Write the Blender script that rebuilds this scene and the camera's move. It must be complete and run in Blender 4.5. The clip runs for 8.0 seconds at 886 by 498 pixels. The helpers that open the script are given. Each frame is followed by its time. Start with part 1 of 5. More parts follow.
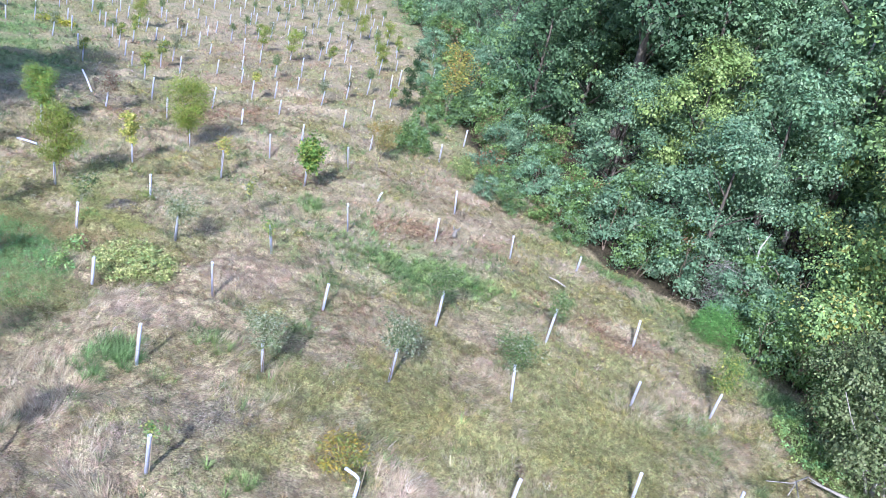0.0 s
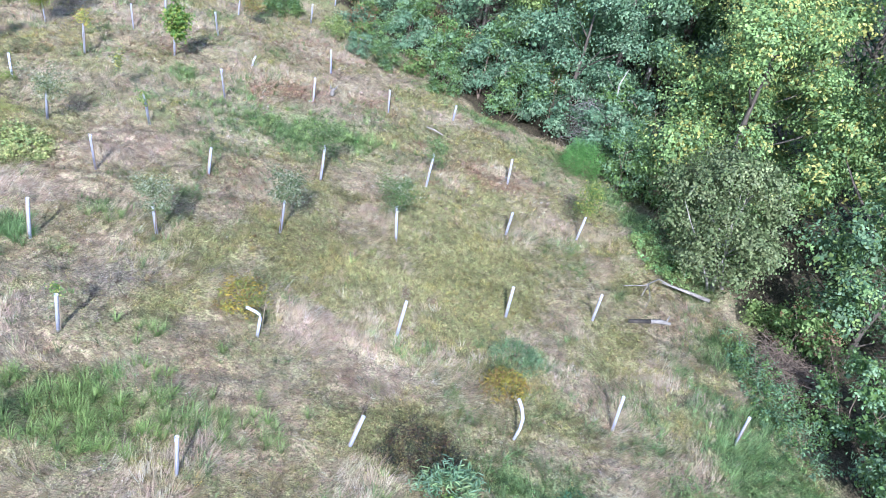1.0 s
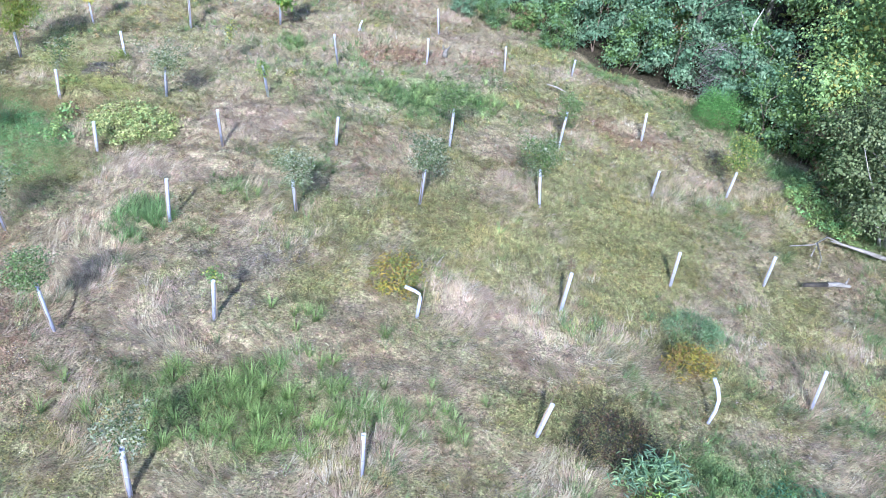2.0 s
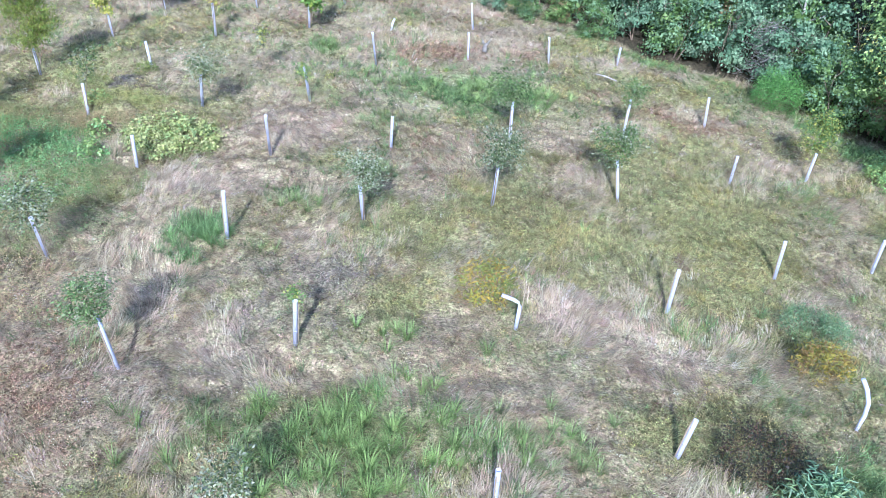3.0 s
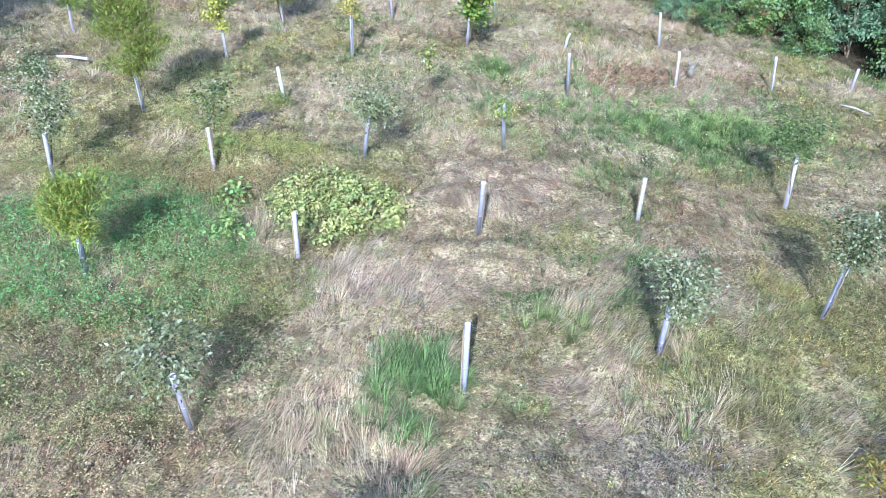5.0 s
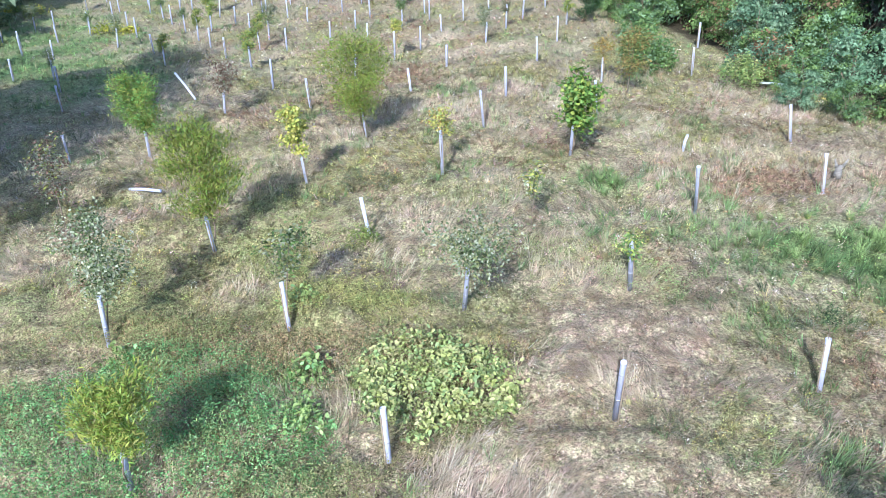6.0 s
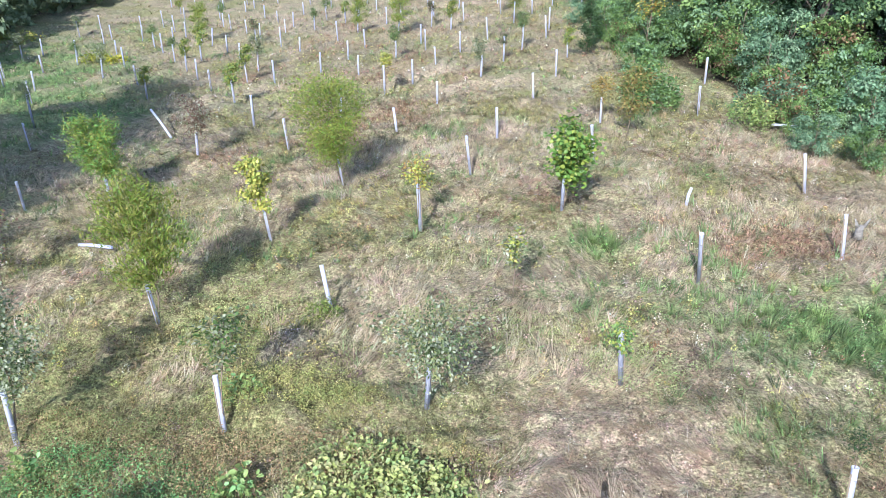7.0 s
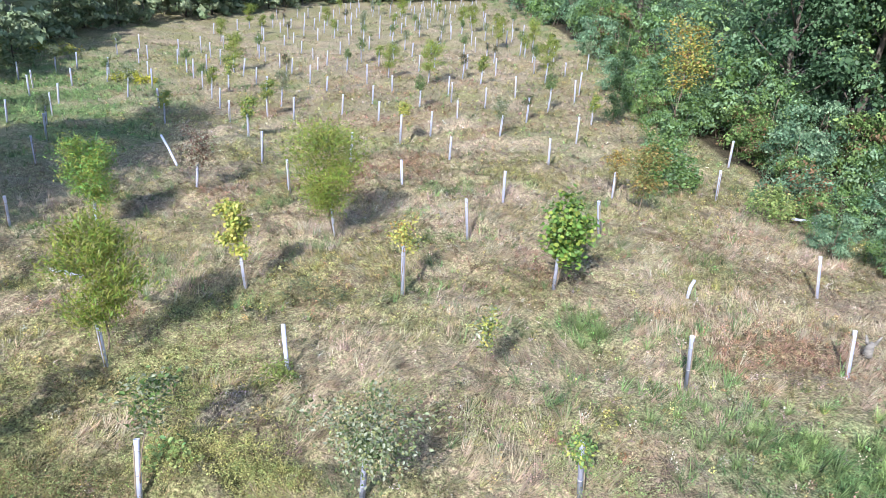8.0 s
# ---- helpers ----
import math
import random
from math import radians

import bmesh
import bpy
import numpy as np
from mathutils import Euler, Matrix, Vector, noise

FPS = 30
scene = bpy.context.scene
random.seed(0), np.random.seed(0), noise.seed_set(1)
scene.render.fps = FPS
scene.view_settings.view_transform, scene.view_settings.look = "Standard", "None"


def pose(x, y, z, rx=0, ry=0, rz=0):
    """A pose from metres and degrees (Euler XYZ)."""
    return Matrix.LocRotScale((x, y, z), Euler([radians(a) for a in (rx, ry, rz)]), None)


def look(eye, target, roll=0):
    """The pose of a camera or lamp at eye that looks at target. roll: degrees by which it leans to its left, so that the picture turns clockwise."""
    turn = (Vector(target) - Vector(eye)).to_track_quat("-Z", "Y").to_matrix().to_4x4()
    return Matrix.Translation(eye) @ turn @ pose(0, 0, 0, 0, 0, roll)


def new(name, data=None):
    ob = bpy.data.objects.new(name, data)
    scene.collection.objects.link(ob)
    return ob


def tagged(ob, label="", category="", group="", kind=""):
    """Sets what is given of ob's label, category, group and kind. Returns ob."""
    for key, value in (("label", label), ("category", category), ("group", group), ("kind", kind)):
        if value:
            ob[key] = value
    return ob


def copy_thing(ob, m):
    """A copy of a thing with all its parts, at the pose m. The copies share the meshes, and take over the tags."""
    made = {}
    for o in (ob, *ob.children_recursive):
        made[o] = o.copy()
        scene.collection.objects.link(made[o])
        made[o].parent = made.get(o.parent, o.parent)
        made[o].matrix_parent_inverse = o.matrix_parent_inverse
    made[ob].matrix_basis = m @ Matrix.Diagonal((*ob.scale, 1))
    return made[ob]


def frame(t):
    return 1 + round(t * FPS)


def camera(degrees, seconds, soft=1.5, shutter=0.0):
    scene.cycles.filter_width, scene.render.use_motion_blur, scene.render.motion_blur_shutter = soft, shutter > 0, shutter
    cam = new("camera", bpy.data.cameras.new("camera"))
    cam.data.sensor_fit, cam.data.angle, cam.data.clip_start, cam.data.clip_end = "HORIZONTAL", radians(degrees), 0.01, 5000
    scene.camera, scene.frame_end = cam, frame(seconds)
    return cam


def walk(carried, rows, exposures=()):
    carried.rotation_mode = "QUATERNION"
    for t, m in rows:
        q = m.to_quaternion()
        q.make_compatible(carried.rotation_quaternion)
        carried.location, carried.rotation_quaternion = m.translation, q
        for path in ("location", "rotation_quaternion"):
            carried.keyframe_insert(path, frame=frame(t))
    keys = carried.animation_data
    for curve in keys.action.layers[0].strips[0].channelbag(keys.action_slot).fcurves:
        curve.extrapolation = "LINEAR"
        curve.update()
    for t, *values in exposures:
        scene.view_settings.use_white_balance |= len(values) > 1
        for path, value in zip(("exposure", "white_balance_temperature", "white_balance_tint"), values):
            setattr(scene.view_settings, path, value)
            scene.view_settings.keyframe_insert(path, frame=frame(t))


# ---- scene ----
# ---------------- camera ----------------
cam = camera(60.0, 8.0, soft=0.6)
PATH = [
    (0, (-0.613, -1.233, 16.485), (-0.646, 8.024, 12.703), 14.81),
    (0.5, (-0.310, -2.587, 16.880), (0.711, 6.463, 12.750), 15.18),
    (1, (0.110, -3.678, 16.881), (1.729, 4.841, 11.901), 14.27),
    (1.5, (-0.361, -3.290, 16.258), (1.068, 4.874, 10.663), 14.29),
    (2, (-2.639, -1.425, 15.099), (-1.857, 6.899, 9.614), 9.03),
    (2.2, (-3.215, -1.091, 14.745), (-2.659, 7.324, 9.371), 6.15),
    (3.3, (-5.886, 1.657, 12.761), (-5.041, 10.058, 7.403), 6.17),
    (3.5, (-6.515, 2.367, 12.510), (-5.536, 10.659, 7.007), 7.75),
    (4, (-7.849, 4.335, 11.907), (-6.935, 12.627, 6.392), 7.71),
    (4.5, (-9.510, 7.201, 10.810), (-9.118, 15.634, 5.450), 4.93),
    (5, (-10.601, 9.591, 10.669), (-10.414, 18.041, 5.323), 4.21),
    (5.2, (-11.089, 10.557, 10.584), (-11.244, 19.136, 5.448), 2.71),
    (6.3, (-11.429, 14.967, 10.645), (-12.455, 23.841, 6.151), -1.54),
    (6.5, (-11.295, 15.587, 10.771), (-12.322, 24.454, 6.261), -1.77),
    (7, (-10.646, 16.963, 10.768), (-11.736, 25.926, 6.469), -1.07),
    (7.5, (-10.137, 18.041, 10.727), (-11.326, 27.142, 6.757), 1.66),
    (8, (-9.603, 18.602, 10.916), (-11.061, 27.747, 7.142), 4.35),
]
walk(cam, [(t, look(eye, target, roll)) for t, eye, target, roll in PATH],
     exposures=[(0, 1.06, 5500, 18), (2, 1.05, 5300, 15), (3.5, 1.04, 5200, 14), (4.5, 1.01, 5330, 12), (6.5, 0.95, 5720, 11), (8, 0.93, 6080, 13)])

# ---------------- light ----------------
SUN_ELEV, SUN_FROM = 34.0, 188.0  # degrees above the horizon; the compass side it shines from (180: from -y)
world = bpy.data.worlds.new("sky")
scene.world = world
world.use_nodes = True
wn = world.node_tree.nodes
sky = wn.new("ShaderNodeTexSky")
sky.sky_type = "NISHITA"
sky.sun_disc = False
sky.sun_elevation, sky.sun_rotation = radians(SUN_ELEV), radians(SUN_FROM)
wn["Background"].inputs["Strength"].default_value = 0.15
world.node_tree.links.new(sky.outputs[0], wn["Background"].inputs["Color"])
sun = new("sun", bpy.data.lights.new("sun", "SUN"))
sun.data.energy, sun.data.angle, sun.data.color = 4.15, radians(0.55), (1.0, 0.97, 0.91)
se, sa = radians(SUN_ELEV), radians(SUN_FROM)
to_sun = Vector((math.sin(sa) * math.cos(se), math.cos(sa) * math.cos(se), math.sin(se)))
sun.matrix_world = look(to_sun * 100, (0, 0, 0))


# ---------------- small helpers ----------------
def lattice(x, y, seed):
    """Smooth value noise in 0..1 on numpy arrays."""
    xi, yi = np.floor(x).astype(np.int64), np.floor(y).astype(np.int64)
    fx, fy = x - xi, y - yi
    fx, fy = fx * fx * (3 - 2 * fx), fy * fy * (3 - 2 * fy)

    def h(a, b):
        v = np.sin(a * 127.1 + b * 311.7 + seed * 74.7) * 43758.5453
        return v - np.floor(v)
    return (h(xi, yi) * (1 - fx) + h(xi + 1, yi) * fx) * (1 - fy) + (h(xi, yi + 1) * (1 - fx) + h(xi + 1, yi + 1) * fx) * fy


def fbm(x, y, scale, seed, octaves=3):
    v, a, s = 0, 0.5, 1.0 / scale
    for k in range(octaves):
        v = v + a * lattice(x * s + 17.3 * k, y * s - 9.1 * k, seed + k)
        a, s = a * 0.5, s * 2.1
    return v / (1 - 0.5 ** octaves)


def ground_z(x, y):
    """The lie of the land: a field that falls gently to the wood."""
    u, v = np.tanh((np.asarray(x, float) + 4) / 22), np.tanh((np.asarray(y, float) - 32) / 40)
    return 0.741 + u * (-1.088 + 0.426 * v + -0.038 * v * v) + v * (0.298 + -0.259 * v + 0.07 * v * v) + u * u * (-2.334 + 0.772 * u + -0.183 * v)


def soil_z(x, y):
    """The matted growth on it: lodged tussocks with rounded tops and narrow hollows between them."""
    x, y = np.asarray(x, float), np.asarray(y, float)
    sx, sy = x + 0.9 * (fbm(x, y, 2.2, 17, 2) - 0.5), y + 0.9 * (fbm(x, y, 2.2, 19, 2) - 0.5)
    big, small = np.abs(fbm(sx, sy, 2.3, 3, 2) - 0.5), np.abs(fbm(sx, sy, 0.85, 8, 2) - 0.5)
    rank = 0.75 + 0.6 / (1 + np.exp((x + 9) / 2)) / (1 + np.exp((26 - y) / 2))
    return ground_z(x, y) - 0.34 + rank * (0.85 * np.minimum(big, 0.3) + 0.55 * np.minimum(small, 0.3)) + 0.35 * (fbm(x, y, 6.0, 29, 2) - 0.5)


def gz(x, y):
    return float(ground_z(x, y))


def mesh_of(name, verts, faces, mats, tint=None, smooth=False):
    """A mesh from arrays: verts (n,3), faces (m,k) all with k corners, tint (n,3) a base colour a vertex."""
    me = bpy.data.meshes.new(name)
    verts, faces = np.asarray(verts, np.float32), np.asarray(faces, np.int32)
    m, k = faces.shape
    me.vertices.add(len(verts))
    me.vertices.foreach_set("co", verts.ravel())
    me.loops.add(m * k)
    me.loops.foreach_set("vertex_index", faces.ravel())
    me.polygons.add(m)
    me.polygons.foreach_set("loop_start", np.arange(0, m * k, k, dtype=np.int32))
    me.update(calc_edges=True)
    if smooth:
        me.polygons.foreach_set("use_smooth", np.ones(m, dtype=bool))
    if tint is not None:
        a = me.attributes.new("tint", "FLOAT_COLOR", "POINT")
        a.data.foreach_set("color", np.c_[tint, np.ones(len(verts))].astype(np.float32).ravel())
    for mat in mats if isinstance(mats, (list, tuple)) else [mats]:
        me.materials.append(mat)
    return me


def put(name, me, parent=None, label="", at=None):
    ob = new(name, me)
    if parent is not None:
        ob.parent = parent
    if at is not None:
        ob.matrix_basis = at
    return tagged(ob, label)


def part(name, bm, material, parent, label=""):
    me = bpy.data.meshes.new(name)
    bm.to_mesh(me)
    bm.free()
    me.materials.append(material)
    return put(name, me, parent, label)


def unit(v):
    return v / np.maximum(np.linalg.norm(v, axis=-1, keepdims=True), 1e-9)


def leaves(rng, centre, normal, size, aspect, fold=0.12, along=None, droop=0.0):
    """Folded leaf blades, four corners each, as (verts, faces)."""
    n = len(centre)
    a = rng.normal(size=(n, 3)) if along is None else along + rng.normal(size=(n, 3)) * 0.35
    normal = unit(normal)
    a = unit(a - normal * (a * normal).sum(1, keepdims=True))
    a[:, 2] -= droop
    a = unit(a)
    b = np.cross(normal, a)
    s = np.asarray(size).reshape(-1, 1) * np.ones((n, 1))
    v = np.empty((n, 4, 3))
    v[:, 0] = centre - a * s * 0.5
    v[:, 2] = centre + a * s * 0.5 - normal * s * 0.08
    v[:, 1] = centre + b * s * aspect * 0.5 + normal * s * fold
    v[:, 3] = centre - b * s * aspect * 0.5 + normal * s * fold
    return v.reshape(-1, 3), np.arange(4 * n).reshape(n, 4)


def ovate(rng, centre, normal, size, aspect, along=None, droop=0.0):
    """Larger leaves: two halves folded along the midrib, widest below the middle, six corners each."""
    n = len(centre)
    a = rng.normal(size=(n, 3)) if along is None else along + rng.normal(size=(n, 3)) * 0.35
    normal = unit(normal)
    a = unit(a - normal * (a * normal).sum(1, keepdims=True))
    a[:, 2] -= droop
    a = unit(a)
    b = np.cross(normal, a)
    s = np.asarray(size).reshape(-1, 1) * np.ones((n, 1))
    v = np.empty((n, 6, 3))
    v[:, 0] = centre - a * s * 0.5
    v[:, 1] = centre + a * s * 0.5 - normal * s * 0.12
    for k, sg in ((2, 1), (4, -1)):
        v[:, k] = centre - a * s * 0.2 + b * s * aspect * 0.5 * sg + normal * s * 0.09
        v[:, k + 1] = centre + a * s * 0.18 + b * s * aspect * 0.42 * sg + normal * s * 0.05
    base = 6 * np.arange(n)[:, None]
    return v.reshape(-1, 3), np.concatenate([base + np.array([[0, 2, 3, 1]]), base + np.array([[0, 1, 5, 4]])])


def pick(rng, n, palette, spread=0.18):
    """A base colour a leaf out of a short palette, each a little off."""
    pal = np.array(palette)
    c = pal[rng.integers(0, len(pal), n)]
    return np.clip(c * (1 + rng.normal(size=(n, 1)) * spread), 0.004, 0.9)


def limb_mesh(name, rows, mat, sides=7):
    """A tapered, bent round stem through rows of (x, y, z, radius)."""
    bm = bmesh.new()
    rings = []
    pts = [Vector(r[:3]) for r in rows]
    for i, r in enumerate(rows):
        d = (pts[min(i + 1, len(pts) - 1)] - pts[max(i - 1, 0)]).normalized()
        e = d.orthogonal().normalized()
        f = d.cross(e)
        rings.append([bm.verts.new(pts[i] + (e * math.cos(a) + f * math.sin(a)) * r[3]) for a in [2 * math.pi * k / sides for k in range(sides)]])
    for p, q in zip(rings, rings[1:]):
        for k in range(sides):
            best = bm.faces.new((p[k], p[(k + 1) % sides], q[(k + 1) % sides], q[k]))
            best.smooth = True
    bm.faces.new(rings[0][::-1]), bm.faces.new(rings[-1])
    bmesh.ops.recalc_face_normals(bm, faces=bm.faces)
    me = bpy.data.meshes.new(name)
    bm.to_mesh(me)
    bm.free()
    me.materials.append(mat)
    return me


# ---------------- materials ----------------
def nodes_of(name):
    m = bpy.data.materials.new(name)
    m.use_nodes = True
    nt = m.node_tree
    return m, nt.nodes, nt.links, nt.nodes["Principled BSDF"]


def tinted(name, translucent=0.3, rough=0.55, grain=14.0, amount=0.5, spread=0.25, spec=0.3):
    """Plant matter: the tint of each leaf, grain over it, some light through it."""
    m, n, l, b = nodes_of(name)
    at = n.new("ShaderNodeAttribute")
    at.attribute_name = "tint"
    co = n.new("ShaderNodeTexCoord")
    nz = n.new("ShaderNodeTexNoise")
    nz.inputs["Scale"].default_value, nz.inputs["Detail"].default_value = grain, 3
    l.new(co.outputs["Object"], nz.inputs["Vector"])
    mr = n.new("ShaderNodeMapRange")
    mr.inputs["From Min"].default_value, mr.inputs["From Max"].default_value = 0.25, 0.75
    mr.inputs["To Min"].default_value, mr.inputs["To Max"].default_value = 1 - amount * 0.5, 1 + amount * 0.5
    l.new(nz.outputs["Fac"], mr.inputs["Value"])
    info = n.new("ShaderNodeObjectInfo")
    mo = n.new("ShaderNodeMapRange")
    mo.inputs["To Min"].default_value, mo.inputs["To Max"].default_value = 1 - spread * 0.5, 1 + spread * 0.5
    l.new(info.outputs["Random"], mo.inputs["Value"])
    mu = n.new("ShaderNodeMath")
    mu.operation = "MULTIPLY"
    l.new(mr.outputs[0], mu.inputs[0]), l.new(mo.outputs[0], mu.inputs[1])
    hs = n.new("ShaderNodeHueSaturation")
    l.new(at.outputs["Color"], hs.inputs["Color"]), l.new(mu.outputs[0], hs.inputs["Value"])
    l.new(hs.outputs[0], b.inputs["Base Color"])
    b.inputs["Roughness"].default_value, b.inputs["Specular IOR Level"].default_value = rough, spec
    if translucent:
        tr = n.new("ShaderNodeBsdfTranslucent")
        l.new(hs.outputs[0], tr.inputs["Color"])
        mix = n.new("ShaderNodeMixShader")
        mix.inputs[0].default_value = translucent
        l.new(b.outputs[0], mix.inputs[1]), l.new(tr.outputs[0], mix.inputs[2])
        l.new(mix.outputs[0], n["Material Output"].inputs["Surface"])
    return m


def plain(name, low, high, scale=6.0, rough=0.8, bump=0.3, stretch=(1, 1, 1), metal=0.0, translucent=0.0):
    """Two colours mottled by noise, with fine relief."""
    m, n, l, b = nodes_of(name)
    co, mp = n.new("ShaderNodeTexCoord"), n.new("ShaderNodeMapping")
    mp.inputs["Scale"].default_value = stretch
    nz, fine = n.new("ShaderNodeTexNoise"), n.new("ShaderNodeTexNoise")
    nz.inputs["Scale"].default_value, nz.inputs["Detail"].default_value = scale, 5
    fine.inputs["Scale"].default_value, fine.inputs["Detail"].default_value = scale * 7, 3
    l.new(co.outputs["Object"], mp.inputs["Vector"])
    l.new(mp.outputs[0], nz.inputs["Vector"]), l.new(mp.outputs[0], fine.inputs["Vector"])
    ramp = n.new("ShaderNodeValToRGB")
    ramp.color_ramp.elements[0].position, ramp.color_ramp.elements[1].position = 0.32, 0.68
    ramp.color_ramp.elements[0].color, ramp.color_ramp.elements[1].color = (*low, 1), (*high, 1)
    l.new(nz.outputs["Fac"], ramp.inputs["Fac"]), l.new(ramp.outputs[0], b.inputs["Base Color"])
    bp = n.new("ShaderNodeBump")
    bp.inputs["Strength"].default_value, bp.inputs["Distance"].default_value = bump, 0.02
    l.new(fine.outputs["Fac"], bp.inputs["Height"]), l.new(bp.outputs[0], b.inputs["Normal"])
    b.inputs["Roughness"].default_value, b.inputs["Metallic"].default_value = rough, metal
    if translucent:
        tr, mix = n.new("ShaderNodeBsdfTranslucent"), n.new("ShaderNodeMixShader")
        mix.inputs[0].default_value = translucent
        l.new(ramp.outputs[0], tr.inputs["Color"])
        l.new(b.outputs[0], mix.inputs[1]), l.new(tr.outputs[0], mix.inputs[2])
        l.new(mix.outputs[0], n["Material Output"].inputs["Surface"])
    return m


def thatch(name):
    """Matted dead grass and small leaves: the tint of the place, broken into light and dark grains of a few centimetres."""
    m, n, l, b = nodes_of(name)
    at, co = n.new("ShaderNodeAttribute"), n.new("ShaderNodeTexCoord")
    at.attribute_name = "tint"
    grain, tuft = n.new("ShaderNodeTexNoise"), n.new("ShaderNodeTexNoise")
    grain.inputs["Scale"].default_value, grain.inputs["Detail"].default_value, grain.inputs["Roughness"].default_value = 24.0, 4, 0.65
    tuft.inputs["Scale"].default_value, tuft.inputs["Detail"].default_value, tuft.inputs["Distortion"].default_value = 5.0, 4, 0.8
    l.new(co.outputs["Object"], grain.inputs["Vector"]), l.new(co.outputs["Object"], tuft.inputs["Vector"])
    speck, fleck = n.new("ShaderNodeTexNoise"), n.new("ShaderNodeTexNoise")
    speck.inputs["Scale"].default_value, speck.inputs["Detail"].default_value, speck.inputs["Roughness"].default_value = 13.0, 2, 0.7
    fleck.inputs["Scale"].default_value, fleck.inputs["Detail"].default_value = 7.5, 4
    l.new(co.outputs["Object"], speck.inputs["Vector"]), l.new(co.outputs["Object"], fleck.inputs["Vector"])
    m1, m2, m3, hue = [n.new("ShaderNodeMapRange") for _ in range(4)]
    for mr, lo, hi in ((m1, 0.5, 1.4), (m2, 0.78, 1.22), (m3, 0.5, 1.36), (hue, 0.475, 0.535)):
        mr.inputs["From Min"].default_value, mr.inputs["From Max"].default_value = 0.37, 0.63
        mr.inputs["To Min"].default_value, mr.inputs["To Max"].default_value = lo, hi
    mu, mv = n.new("ShaderNodeMath"), n.new("ShaderNodeMath")
    mu.operation = mv.operation = "MULTIPLY"
    l.new(grain.outputs["Fac"], m1.inputs["Value"]), l.new(tuft.outputs["Fac"], m2.inputs["Value"])
    l.new(speck.outputs["Fac"], m3.inputs["Value"]), l.new(fleck.outputs["Fac"], hue.inputs["Value"])
    l.new(m1.outputs[0], mu.inputs[0]), l.new(m2.outputs[0], mu.inputs[1])
    l.new(mu.outputs[0], mv.inputs[0]), l.new(m3.outputs[0], mv.inputs[1])
    hs = n.new("ShaderNodeHueSaturation")
    hs.inputs["Saturation"].default_value = 1.1
    l.new(at.outputs["Color"], hs.inputs["Color"]), l.new(mv.outputs[0], hs.inputs["Value"]), l.new(hue.outputs[0], hs.inputs["Hue"])
    l.new(hs.outputs[0], b.inputs["Base Color"])
    bp = n.new("ShaderNodeBump")
    bp.inputs["Strength"].default_value, bp.inputs["Distance"].default_value = 0.8, 0.06
    l.new(grain.outputs["Fac"], bp.inputs["Height"]), l.new(bp.outputs[0], b.inputs["Normal"])
    b.inputs["Roughness"].default_value, b.inputs["Specular IOR Level"].default_value = 0.95, 0.1
    return m


LEAF = tinted("leaf", 0.3, 0.5, 9.0, 0.3, 0.25, 0.35)
GRASS = tinted("grass_blade", 0.4, 0.6, 2.5, 0.5, 0.1)
SOIL = thatch("thatch_and_soil")
TUBE = plain("tube_plastic", (0.58, 0.62, 0.82), (0.72, 0.74, 0.92), 9.0, 0.45, 0.1, (1, 1, 0.35), translucent=0.3)
STAKE = plain("stake_wood", (0.20, 0.16, 0.12), (0.34, 0.28, 0.20), 5.0, 0.85, 0.4, (6, 6, 1))
TIE = plain("tie_plastic", (0.40, 0.42, 0.50), (0.55, 0.56, 0.62), 20.0, 0.5, 0.1)
BARK = plain("bark", (0.05, 0.042, 0.035), (0.14, 0.12, 0.10), 3.0, 0.95, 0.8, (3, 3, 0.6))
PALE_BARK = plain("pale_bark", (0.22, 0.20, 0.18), (0.46, 0.44, 0.42), 3.5, 0.9, 0.5, (2, 2, 0.7))
TWIG = plain("twig_bark", (0.12, 0.09, 0.07), (0.26, 0.20, 0.15), 12.0, 0.9, 0.4)
GREY_WOOD = plain("weathered_wood", (0.14, 0.13, 0.12), (0.34, 0.32, 0.30), 4.0, 0.9, 0.7, (1, 1, 3))
CHARRED = plain("dark_rotten_wood", (0.02, 0.018, 0.016), (0.07, 0.06, 0.05), 6.0, 0.95, 0.8)

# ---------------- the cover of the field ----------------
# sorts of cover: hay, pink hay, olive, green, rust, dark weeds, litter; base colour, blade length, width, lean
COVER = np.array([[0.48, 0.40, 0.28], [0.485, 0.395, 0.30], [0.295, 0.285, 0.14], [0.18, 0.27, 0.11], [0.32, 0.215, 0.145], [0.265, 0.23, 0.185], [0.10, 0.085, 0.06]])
LENGTH = np.array([0.36, 0.36, 0.20, 0.36, 0.16, 0.13, 0.10])
WIDTH = np.array([0.008, 0.008, 0.009, 0.011, 0.010, 0.011, 0.02])
LEAN = np.array([1.3, 1.3, 0.95, 0.8, 0.7, 0.8, 1.2])
